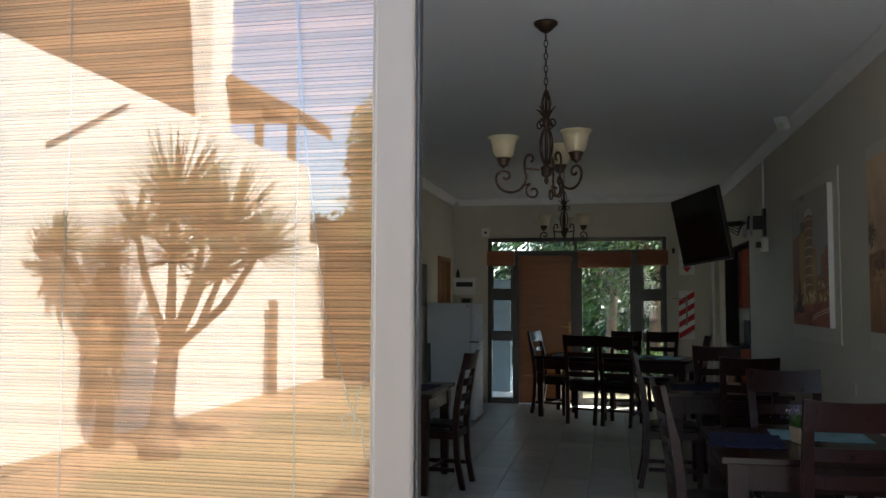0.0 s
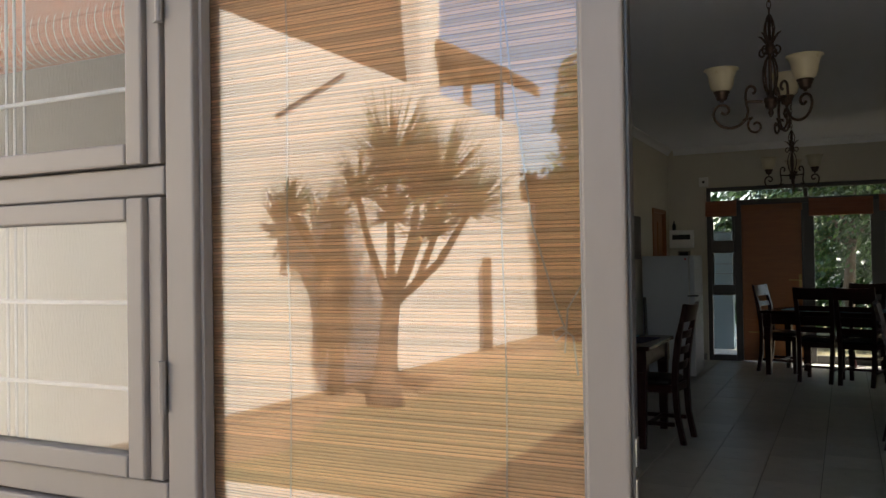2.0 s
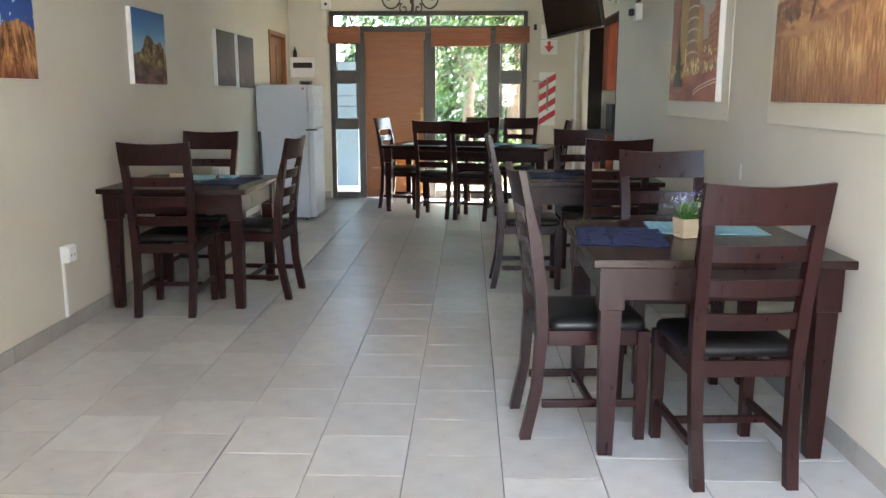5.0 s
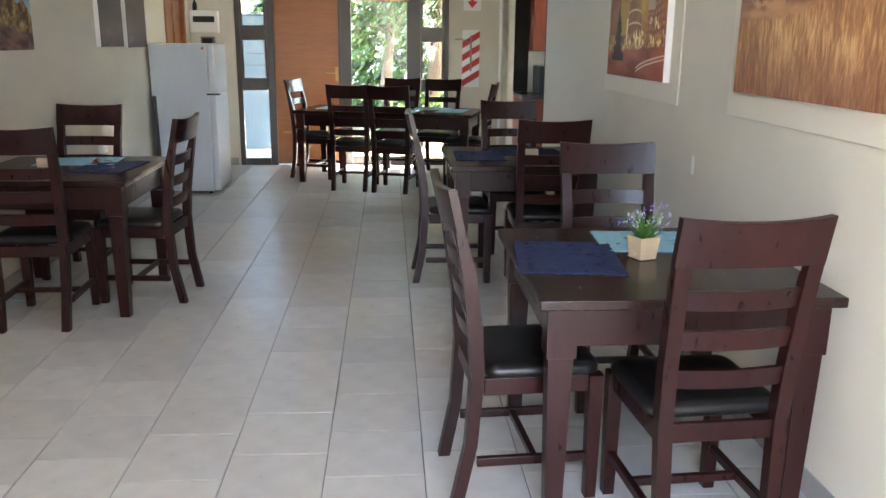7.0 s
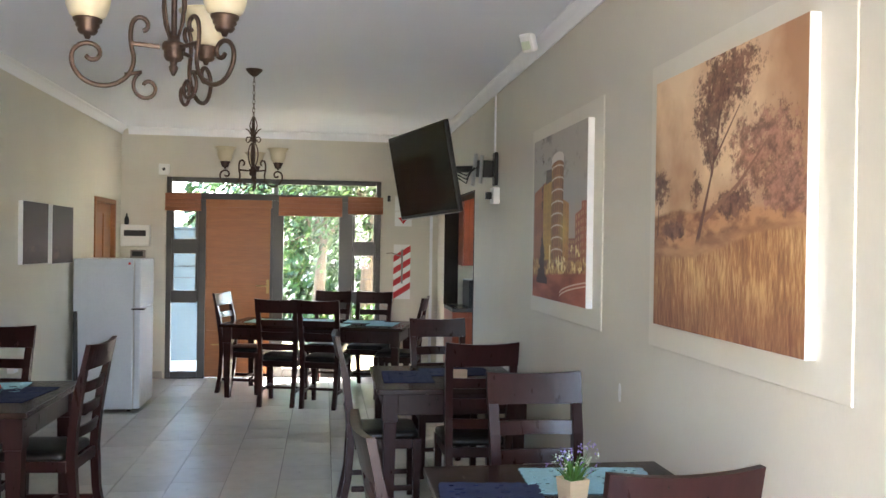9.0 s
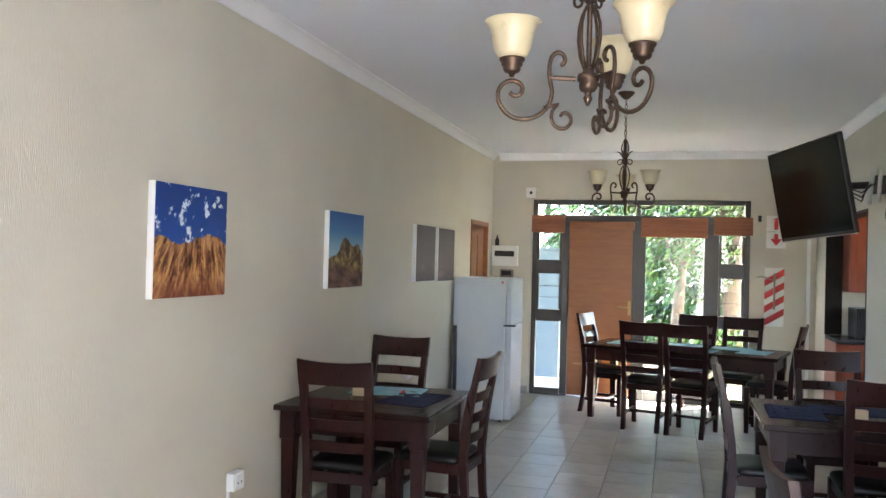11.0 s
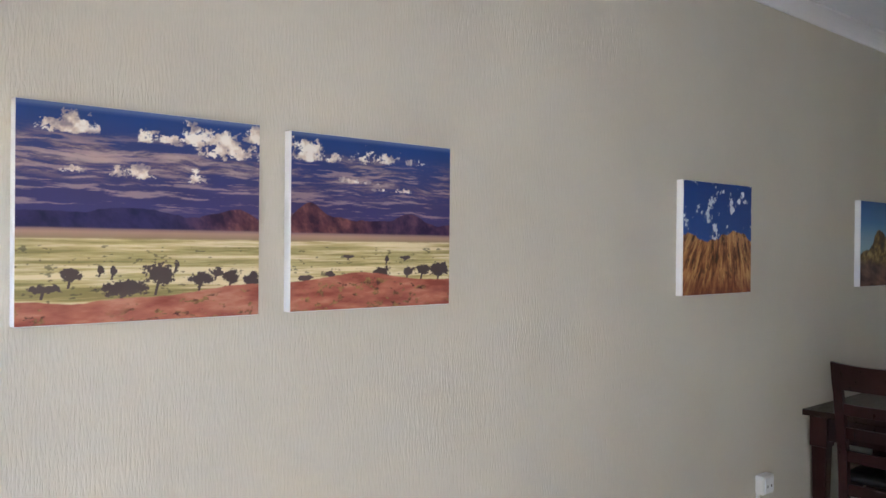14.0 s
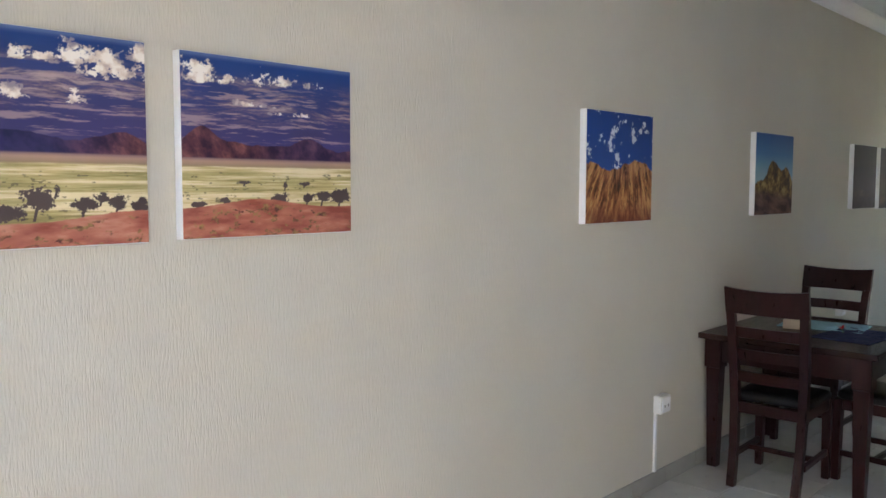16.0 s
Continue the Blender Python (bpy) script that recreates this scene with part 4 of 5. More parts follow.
def paint_plain(U, V, part_two):
    """A plain under heavy cloud; the two canvases share one panorama."""
    P = U + (1.09 if part_two else 0.0)
    img = blend([(0.42, (0.060, 0.050, 0.17)), (0.60, (0.050, 0.044, 0.15)), (0.80, (0.035, 0.05, 0.18)), (1.0, (0.008, 0.05, 0.21))], V)
    warp = fbm(P * 3.5, V * 6, 1.9, 4)
    st = fbm(P * 3.4, V * 24 + warp * 2.0, 3.1, 6, 0.7)
    img = lay(img, ease(st, 0.42, 0.66) * ease(V, 0.60, 0.72) * (1 - ease(V, 0.82, 0.92)) * 0.85, (0.21, 0.15, 0.19))
    img = lay(img, ease(st, 0.56, 0.72) * ease(V, 0.66, 0.74) * (1 - ease(V, 0.80, 0.90)) * 0.75, (0.46, 0.36, 0.34))
    img = lay(img, ease(fbm(P * 4.4, V * 52 + warp * 2, 5.3, 5, 0.65), 0.54, 0.68) * ease(V, 0.50, 0.56) * (1 - ease(V, 0.80, 0.9)) * 0.55, (0.50, 0.36, 0.34))
    puff = fbm(P * 15, V * 17, 7.7, 6, 0.75)
    where = np.full_like(U, -9.0)
    for cu, cv, w, h in ((0.19, 0.895, 0.10, 0.050), (0.10, 0.88, 0.05, 0.03), (0.51, 0.875, 0.06, 0.032), (0.74, 0.885, 0.11, 0.065), (0.84, 0.83, 0.14, 0.055), (0.98, 0.93, 0.05, 0.05), (0.44, 0.700, 0.09, 0.040), (0.20, 0.70, 0.035, 0.025), (0.72, 0.685, 0.045, 0.04), (1.16, 0.91, 0.10, 0.055), (1.22, 0.86, 0.12, 0.04), (1.52, 0.885, 0.10, 0.055), (1.68, 0.895, 0.10, 0.055), (1.85, 0.88, 0.06, 0.03), (1.45, 0.74, 0.10, 0.018), (1.75, 0.70, 0.13, 0.018)):
        low = np.where(V < cv, 2.2, 1.0)
        where = np.maximum(where, 1 - ((P - cu) / w) ** 2 - ((V - cv) * low / h) ** 2)
    m = ease(np.clip(where, -2.0, 1) * 0.15 + (puff - 0.5) * 1.5, 0.0, 0.10) * (where > -1.9)
    lit = fbm(P * 20 + 0.2, V * 18 - 0.3, 7.9, 5, 0.6) + 0.10 * np.clip(where, -1, 1)
    img = lay(img, m * 0.95, blend([(0.32, (0.33, 0.27, 0.29)), (0.5, (0.70, 0.58, 0.47)), (0.66, (0.92, 0.86, 0.76))], lit))
    img = lay(img, ease(V, 0.965, 1.0) * 0.5, (0.20, 0.26, 0.42))
    ridge = 0.490 + 0.09 * (fbm(P * 4, P * 0, 2.2, 5) - 0.3) + 0.10 * np.exp(-((P - 1.20) / 0.09) ** 2) + 0.06 * np.exp(-((P - 0.88) / 0.13) ** 2) + 0.05 * np.exp(-((P - 1.82) / 0.10) ** 2) + 0.035 * np.exp(-((P - 0.42) / 0.18) ** 2)
    warm = ease(P, 0.55, 1.0) * (1 - 0.55 * ease(P, 1.4, 1.7))
    fold = fbm(P * 16 + V * 9, V * 10 - P * 5, 8.8, 5, 0.65)
    cold = blend([(0.3, (0.012, 0.014, 0.065)), (0.7, (0.035, 0.028, 0.11))], fold)
    hot = blend([(0.3, (0.035, 0.012, 0.035)), (0.55, (0.12, 0.042, 0.055)), (0.75, (0.25, 0.095, 0.085))], fold)
    img = lay(img, ease(ridge - V, 0, 0.006), cold * (1 - warm[..., None]) + hot * warm[..., None])
    img = lay(img, ease(0.445 - V, 0, 0.012), blend([(0.39, (0.30, 0.22, 0.13)), (0.42, (0.42, 0.27, 0.20)), (0.445, (0.17, 0.10, 0.13))], V))
    g = fbm(P * 2.2, V * 46, 4.4, 6, 0.62)
    img = lay(img, ease(0.395 - V + (g - 0.5) * 0.02, 0, 0.01), blend([(0.30, (0.27, 0.235, 0.09)), (0.48, (0.50, 0.42, 0.19)), (0.66, (0.76, 0.66, 0.42))], g))
    img = lay(img, ease(fbm(P * 34, V * 60, 6.1, 3), 0.70, 0.76) * (V < 0.36) * 0.7, (0.09, 0.085, 0.05))
    dark = (0.085, 0.062, 0.062)
    img = bushes(img, P, V, [(0.20, 0.225, 0.035, 0.030), (0.31, 0.245, 0.014, 0.016), (0.36, 0.240, 0.012, 0.020), (0.10, 0.160, 0.06, 0.022), (0.40, 0.155, 0.09, 0.035), (0.55, 0.225, 0.062, 0.050), (0.62, 0.270, 0.012, 0.022), (0.73, 0.195, 0.05, 0.035), (0.80, 0.230, 0.03, 0.022), (0.87, 0.205, 0.035, 0.034), (0.97, 0.190, 0.04, 0.030), (1.17, 0.185, 0.04, 0.016), (1.31, 0.205, 0.03, 0.016), (1.63, 0.215, 0.045, 0.032), (1.80, 0.215, 0.03, 0.024), (1.90, 0.225, 0.05, 0.030), (2.02, 0.230, 0.07, 0.040), (1.42, 0.305, 0.03, 0.010), (1.66, 0.290, 0.012, 0.016), (1.78, 0.30, 0.03, 0.012)], dark, 9.1)
    dune = 0.115 + 0.05 * ease(P, 0.5, 0.95) + 0.05 * np.exp(-((P - 1.5) / 0.25) ** 2) - 0.02 * np.exp(-((P - 0.2) / 0.12) ** 2) + 0.008 * (fbm(P * 20, P * 0, 3.3, 4) - 0.5)
    sand = blend([(0.3, (0.27, 0.07, 0.05)), (0.6, (0.43, 0.15, 0.10)), (0.8, (0.53, 0.25, 0.17))], fbm(P * 7, V * 22, 2.7, 5))
    img = lay(img, ease(dune - V, 0, 0.008), sand)
    spot = ease(fbm(P * 24, V * 36, 5.9, 4, 0.7), 0.56, 0.68) * ease(dune - 0.02 - V, 0, 0.02) * ease(fbm(P * 4, V * 4, 1.4, 3), 0.40, 0.55)
    return lay(img, spot, blend([(0.3, (0.10, 0.035, 0.03)), (0.7, (0.33, 0.21, 0.08))], fbm(P * 40, V * 40, 6.6, 3)))


def paint_rock(U, V):
    img = blend([(0.45, (0.025, 0.085, 0.34)), (1.0, (0.010, 0.045, 0.23))], V)
    wisp = fbm(U * 6, V * 4.5, 2.4, 6, 0.65) + 0.22 * np.exp(-((U - 0.60 - (V - 0.75) * 0.35) / 0.13) ** 2) - 0.12 * ease(np.abs(U - 0.5), 0.3, 0.5)
    tuft = fbm(U * 16, V * 13, 5.4, 5, 0.6) + 0.20 * np.exp(-((U - 0.72) / 0.09) ** 2 - ((V - 0.80) / 0.07) ** 2) + 0.15 * np.exp(-((U - 0.57 - (V - 0.6) * 0.5) / 0.10) ** 2 - ((V - 0.58) / 0.10) ** 2) + 0.12 * np.exp(-((U - 0.36) / 0.06) ** 2 - ((V - 0.80) / 0.06) ** 2) + 0.12 * np.exp(-((U - 0.52) / 0.05) ** 2 - ((V - 0.92) / 0.05) ** 2)
    img = lay(img, ease(tuft + 0.1 * (wisp - 0.5), 0.66, 0.74) * 0.92, (0.80, 0.84, 0.90))
    ridge = 0.50 + 0.07 * np.exp(-((U - 0.72) / 0.16) ** 2) + 0.05 * np.exp(-((U - 0.08) / 0.12) ** 2) + 0.09 * (fbm(U * 9, U * 0, 3.6, 4) - 0.5)
    fan = (U - 0.62) / (0.35 + 0.8 * (1.0 - V)) * 1.1
    col = fbm(fan * 24 + 0.6 * fbm(U * 6, V * 9, 1.1, 3), V * 6, 4.1, 5, 0.65)
    crack = fbm(fan * 44, V * 16 + fan * 9, 6.2, 4, 0.65)
    body = blend([(0.26, (0.045, 0.015, 0.010)), (0.44, (0.24, 0.085, 0.035)), (0.58, (0.46, 0.21, 0.075)), (0.78, (0.72, 0.44, 0.17))], col)
    body = lay(body, ease(crack, 0.60, 0.70) * 0.75, (0.05, 0.02, 0.012))
    body = lay(body, (1 - ease(V, 0.0, 0.28)) * 0.55, (0.22, 0.055, 0.03))
    body = lay(body, ease(V, 0.38, 0.55) * ease(fbm(U * 15, V * 20, 7.1, 4), 0.5, 0.6) * 0.6, (0.55, 0.27, 0.12))
    return lay(img, ease(ridge - V, 0, 0.015), body)


def paint_mount(U, V):
    img = blend([(0.45, (0.30, 0.48, 0.60)), (0.75, (0.06, 0.20, 0.44)), (1.0, (0.02, 0.09, 0.30))], V)
    ridge = 0.42 + 0.26 * np.exp(-((U - 0.50) / 0.22) ** 2) + 0.14 * np.exp(-((U - 0.85) / 0.10) ** 2) + 0.16 * (fbm(U * 8, U * 0, 2.9, 5) - 0.5)
    body = blend([(0.30, (0.025, 0.016, 0.012)), (0.46, (0.085, 0.038, 0.016)), (0.60, (0.26, 0.155, 0.045)), (0.75, (0.46, 0.33, 0.14))], fbm(U * 11 - V * 4, V * 9 + U * 3, 3.8, 6, 0.72))
    low = blend([(0.3, (0.05, 0.022, 0.02)), (0.7, (0.22, 0.11, 0.085))], fbm(U * 7 + V * 8, V * 12, 4.9, 5))
    body = lay(body, 1 - ease(V + 0.1 * (U - 0.5), 0.18, 0.34), low)
    return lay(img, ease(ridge - V, 0, 0.015), body)


def paint_dusk(U, V):
    img = blend([(0.0, (0.055, 0.040, 0.048)), (0.3, (0.115, 0.080, 0.085)), (1.0, (0.070, 0.058, 0.068))], V + 0.2 * (fbm(U * 4, V * 6, 2.0, 5) - 0.5))
    return lay(img, ease(fbm(U * 5, V * 9, 6.0, 5), 0.6, 0.75) * (V < 0.3) * 0.4, (0.25, 0.15, 0.12))


def paint_city(U, V):
    """U runs from the viewer's left."""
    img = blend([(0.3, (0.46, 0.34, 0.25)), (0.6, (0.38, 0.33, 0.30)), (1.0, (0.40, 0.36, 0.31))], V)
    puff = fbm(U * 6, V * 9, 3.3, 6, 0.65) + 0.22 * np.exp(-((U - 0.42) / 0.22) ** 2 - ((V - 0.86) / 0.09) ** 2)
    img = lay(img, ease(puff, 0.58, 0.76) * ease(V, 0.64, 0.76) * 0.8, (0.15, 0.135, 0.13))

    def tower(img, u0, u1, top, col, storeys, bays, pane, slope=0.0, strong=0.6):
        t = top + slope * (U - u0)
        m = ((U > u0) & (U < u1) & (V < t)) * 1.0
        img = lay(img, m, np.asarray(col) * (0.7 + 0.6 * fbm(U * 8, V * 8, u0 + 2, 4))[..., None])
        row, bay = (t - V) * storeys % 1, (U - u0) / (u1 - u0) * bays % 1
        return lay(img, m * ((row > 0.30) & (row < 0.85) & (bay > 0.3) & (bay < 0.75)) * strong, pane)

    img = tower(img, 0.70, 0.86, 0.37, (0.25, 0.10, 0.06), 26, 6, (0.55, 0.32, 0.14))
    img = tower(img, 0.82, 1.01, 0.50, (0.30, 0.105, 0.06), 24, 5, (0.60, 0.38, 0.20), 0.25)
    img = tower(img, 0.92, 1.01, 0.57, (0.34, 0.11, 0.06), 24, 2, (0.50, 0.26, 0.14))
    img = tower(img, 0.02, 0.30, 0.665, (0.30, 0.105, 0.055), 3, 8, (0.19, 0.055, 0.032), 0.22)
    img = tower(img, 0.27, 0.42, 0.79, (0.10, 0.075, 0.065), 22, 4, (0.22, 0.14, 0.09))
    img = tower(img, 0.22, 0.42, 0.70, (0.46, 0.25, 0.055), 24, 3, (0.30, 0.15, 0.04), 0.1, 0.35)
    img = tower(img, 0.58, 0.71, 0.60, (0.44, 0.20, 0.055), 20, 3, (0.26, 0.11, 0.04), -0.25, 0.5)
    # round tower with thin pale floor rings
    w = 0.112
    c = 0.495
    across = (U - c) / w
    arc = np.sqrt(np.clip(1 - across ** 2, 0, 1))
    m = ((np.abs(across) < 1) & (V < 0.845 + 0.035 * arc) & (V > 0.22)) * 1.0
    img = lay(img, m, blend([(-1.0, (0.30, 0.16, 0.05)), (-0.4, (0.30, 0.125, 0.055)), (0.3, (0.36, 0.16, 0.06)), (1.0, (0.20, 0.085, 0.04))], across) * (0.6 + 0.8 * fbm(U * 20, V * 26, 4.4, 4, 0.7))[..., None])
    row = (V - 0.022 * arc) * 14.2 % 1
    img = lay(img, m * ((row > 0.3) & (row < 0.9) & ((across * 2.6) % 1 < 0.55)) * 0.4, (0.12, 0.05, 0.035))
    img = lay(img, m * (row < 0.12) * 0.9, (0.70, 0.56, 0.42))
    img = lay(img, m * (V > 0.80 + 0.03 * arc), (0.66, 0.60, 0.55))
    img = lay(img, np.exp(-((U - 0.62) / 0.07) ** 2 - ((V - 0.42) / 0.09) ** 2) * (V < 0.6) * 0.5, (0.62, 0.46, 0.10))
    street = ease(0.25 - V, 0, 0.02)
    img = lay(img, street, blend([(0.3, (0.16, 0.055, 0.03)), (0.55, (0.40, 0.20, 0.08)), (0.75, (0.72, 0.50, 0.20))], fbm(U * 22, V * 24, 5.2, 4, 0.7)))
    img = lay(img, ease(fbm(U * 28, V * 20, 8.2, 3, 0.6), 0.60, 0.68) * ((V > 0.14) & (V < 0.33) & (U > 0.35)), (0.88, 0.72, 0.36))
    road = blend([(0.3, (0.22, 0.05, 0.03)), (0.7, (0.42, 0.12, 0.07))], fbm(U * 4, V * 14, 6.4, 4))
    img = lay(img, ease(0.145 + 0.05 * U - V, 0, 0.02), road)
    for k in (0.0, 0.02):
        img = lay(img, (np.abs(V - 0.02 - k - 0.14 * np.sqrt(np.clip(U - 0.55, 0, 1))) < 0.004) * (U > 0.56) * 0.85, (0.85, 0.66, 0.52))
    n = fbm(U * 26, V * 26, 4.6, 4, 0.7)
    d = np.abs(U - 0.20) / 0.11 + (n - 0.5) * 1.1
    return lay(img, ease(1.0 - np.clip((V - 0.10) / 0.30, 0, 1) - d, 0, 0.12) * (V > 0.09), (0.05, 0.018, 0.018))


def paint_savanna(U, V):
    """U runs from the viewer's left."""
    sk = fbm(U * 3 + V, V * 2.2 - U, 2.1, 6)
    img = blend([(0.3, (0.40, 0.22, 0.12)), (0.5, (0.56, 0.36, 0.22)), (0.7, (0.74, 0.54, 0.34))], sk + 0.16 * ease(0.5 - U, 0, 0.5) - 0.12 * ease(U, 0.5, 1))
    ridge = 0.47 + 0.05 * (fbm(U * 5, U * 0, 4.4, 4) - 0.5)
    img = lay(img, ease(ridge - V, 0, 0.02), blend([(0.35, (0.20, 0.085, 0.05)), (0.65, (0.52, 0.28, 0.14))], fbm(U * 13, V * 20, 3.9, 5)))
    dk, md = (0.13, 0.062, 0.045), (0.25, 0.125, 0.085)

    def crown(img, cu, cv, w, h, col, seed, open_=0.5):
        n = fbm(U * 30, V * 30, seed, 6, 0.85)
        f = 1.0 - ((U - cu) / w) ** 2 - ((V - cv) / h) ** 2 - (n - 0.5) * 3.6
        tone = blend([(0.3, shade(col, 0.6)), (0.7, shade(col, 1.7))], fbm(U * 44, V * 44, seed + 3, 4, 0.7))
        return lay(img, ease(f, open_ - 0.5, open_ + 0.2) * 0.94, tone)

    def limb(img, a, b, w, col):
        (x0, y0), (x1, y1) = a, b
        t = np.clip(((U - x0) * (x1 - x0) + (V - y0) * (y1 - y0)) / ((x1 - x0) ** 2 + (y1 - y0) ** 2), 0, 1)
        d = np.hypot(U - x0 - t * (x1 - x0), V - y0 - t * (y1 - y0))
        return lay(img, ease(w * (1.2 - 0.6 * t) - d, 0, 0.004), col)

    img = crown(img, 0.04, 0.56, 0.10, 0.085, dk, 5.0)
    img = limb(img, (0.03, 0.37), (0.04, 0.55), 0.006, dk)
    img = crown(img, 0.35, 0.53, 0.05, 0.07, dk, 6.0)
    img = crown(img, 0.60, 0.47, 0.12, 0.055, dk, 7.0, 0.3)
    img = crown(img, 0.90, 0.50, 0.16, 0.08, md, 7.5, 0.4)
    img = crown(img, 0.80, 0.64, 0.25, 0.14, md, 8.0, 0.55)
    img = limb(img, (0.42, 0.42), (0.68, 0.56), 0.010, md)
    img = limb(img, (0.62, 0.52), (0.80, 0.66), 0.008, md)
    img = limb(img, (0.36, 0.33), (0.46, 0.58), 0.013, dk)
    img = limb(img, (0.46, 0.58), (0.54, 0.88), 0.009, dk)
    img = limb(img, (0.47, 0.62), (0.64, 0.80), 0.007, dk)
    img = limb(img, (0.46, 0.60), (0.40, 0.78), 0.006, dk)
    img = crown(img, 0.56, 0.91, 0.21, 0.11, dk, 9.0, 0.45)
    img = crown(img, 0.45, 0.80, 0.14, 0.12, dk, 9.5, 0.5)
    img = crown(img, 0.46, 0.66, 0.07, 0.06, dk, 9.7, 0.5)
    img = crown(img, 0.17, 0.385, 0.09, 0.035, dk, 10.0, 0.2)
    field = 0.40 - 0.06 * np.exp(-((U - 0.2) / 0.2) ** 2) + 0.03 * ease(U, 0.5, 0.9)
    mid = blend([(0.3, (0.30, 0.14, 0.075)), (0.7, (0.50, 0.28, 0.14))], fbm(U * 7, V * 26, 5.5, 5))
    img = lay(img, ease(field - 0.01 - V, 0, 0.03) * (1 - ease(0.36 - np.abs(U - 0.2), 0.30, 0.34) * (V > 0.35)) * 0.9, mid)
    streak = 0.5 * fbm(U * 95 + V * 10, V * 11, 6.8, 4, 0.75) + 0.3 * fbm(U * 9, V * 6, 6.1, 4) + 0.2 * fbm(U * 190 - V * 30, V * 24, 6.4, 2)
    grass = blend([(0.32, (0.24, 0.105, 0.055)), (0.5, (0.42, 0.215, 0.095)), (0.66, (0.66, 0.42, 0.20))], streak)
    edge = 0.29 + 0.10 * ease(U, 0.25, 0.9) + 0.02 * (fbm(U * 18, U * 0, 7.7, 4) - 0.5)
    img = lay(img, ease(edge - V, 0, 0.02), grass)
    return lay(img, (1 - ease(V, 0.0, 0.26)) * 0.62, np.asarray((0.19, 0.075, 0.05)) * (0.6 + 0.8 * streak)[..., None])


def print_mat():
    """Ink on canvas: the colours that are painted on the face, with a fine weave."""
    N = Nodes("canvas_print")
    a = N.add("ShaderNodeVertexColor")
    a.layer_name = "ink"
    N.link(a.outputs["Color"], N.p.inputs["Base Color"])
    N.p.inputs["Roughness"].default_value = 0.5
    N.p.inputs["Specular IOR Level"].default_value = 0.3
    N.bump(N.noise(N.coords((1, 420, 420)), 1, 2), 0.12, 0.001)
    return N.m


m_print = print_mat()


def canvas(side, y0, y1, z0, z1, painter, cols, label):
    t = thing("canvas_picture", label, "picture", "canvas pictures")
    if side < 0:
        x0, x1 = 0.001, 0.034
        face = x1 + 0.0012
    else:
        x0, x1 = W - 0.043, W - 0.0095
        face = x0 - 0.0012
    simple_box("stretcher_frame", (x0, y0, z0, x1, y1, z1), m_canvas, t, "white canvas edge", bevel=0.003)
    rows = int(cols * (z1 - z0) / (y1 - y0))
    u, v = np.meshgrid(np.linspace(0, 1, cols), np.linspace(0, 1, rows))
    img = painter(u, v)
    yy = (y0 + 0.002 + u * (y1 - y0 - 0.004)) if side < 0 else (y1 - 0.002 - u * (y1 - y0 - 0.004))
    co = np.stack([np.full_like(u, face), yy, z0 + 0.002 + v * (z1 - z0 - 0.004)], -1).reshape(-1, 3)
    i = np.arange(cols * rows).reshape(rows, cols)
    fs = np.stack([i[:-1, :-1], i[:-1, 1:], i[1:, 1:], i[1:, :-1]], -1).reshape(-1, 4)
    me = bpy.data.meshes.new("print")
    me.vertices.add(len(co))
    me.vertices.foreach_set("co", co.astype(np.float32).ravel())
    me.loops.add(fs.size)
    me.loops.foreach_set("vertex_index", fs.astype(np.int32).ravel())
    me.polygons.add(len(fs))
    me.polygons.foreach_set("loop_start", np.arange(0, fs.size, 4, dtype=np.int32))
    me.update()
    me.validate()
    at = me.color_attributes.new("ink", "FLOAT_COLOR", "POINT")
    rgba = np.concatenate([np.clip(img, 0, 1).reshape(-1, 3), np.ones((len(co), 1))], 1)
    at.data.foreach_set("color", rgba.astype(np.float32).ravel())
    me.materials.append(m_print)
    o = new("print", me)
    o.parent = t
    o["label"] = "printed canvas face"


canvas(-1, -0.292, 0.299, 1.385, 1.887, lambda u, v: paint_plain(u, v, False), 400, "canvas print of savanna plain, mountains and clouds")
canvas(-1, 0.391, 0.970, 1.387, 1.882, lambda u, v: paint_plain(u, v, True), 380, "canvas print of savanna plain with red dune")
canvas(-1, 2.288, 2.858, 1.367, 1.863, paint_rock, 260, "canvas print of orange rock columns under blue sky")
canvas(-1, 4.079, 4.668, 1.360, 1.852, paint_mount, 160, "canvas print of rocky peak under blue sky")
canvas(-1, 5.890, 6.460, 1.365, 1.850, paint_dusk, 40, "dark dusky canvas print on the wall")
canvas(-1, 6.560, 7.130, 1.355, 1.848, lambda u, v: paint_dusk(u + 2, v), 40, "dark dusky canvas print with a faint glow")
canvas(1, 3.275, 4.325, 1.255, 2.205, paint_city, 300, "sepia canvas print of city towers and street")
canvas(1, 1.400, 2.430, 1.263, 2.205, paint_savanna, 400, "sepia canvas print of trees and golden grass")


# ---- chandeliers ----
def scroll(cx, cz, r0, r1, a0, a1, n=22):
    """Spiral in the plane of an arm, as points (radius, height)."""
    out = []
    for i in range(n + 1):
        u = i / n
        a = radians(a0 + (a1 - a0) * u)
        r = r0 + (r1 - r0) * u
        out.append((cx + r * math.cos(a), cz + r * math.sin(a)))
    return out


def round_off(path):
    """Two passes of corner cutting along an open line."""
    for _ in range(2):
        out = [path[0]]
        for (a, b), (c, d) in zip(path[:-1], path[1:]):
            out += [(a * 0.75 + c * 0.25, b * 0.75 + d * 0.25), (a * 0.25 + c * 0.75, b * 0.25 + d * 0.75)]
        path = out + [path[-1]]
    return path


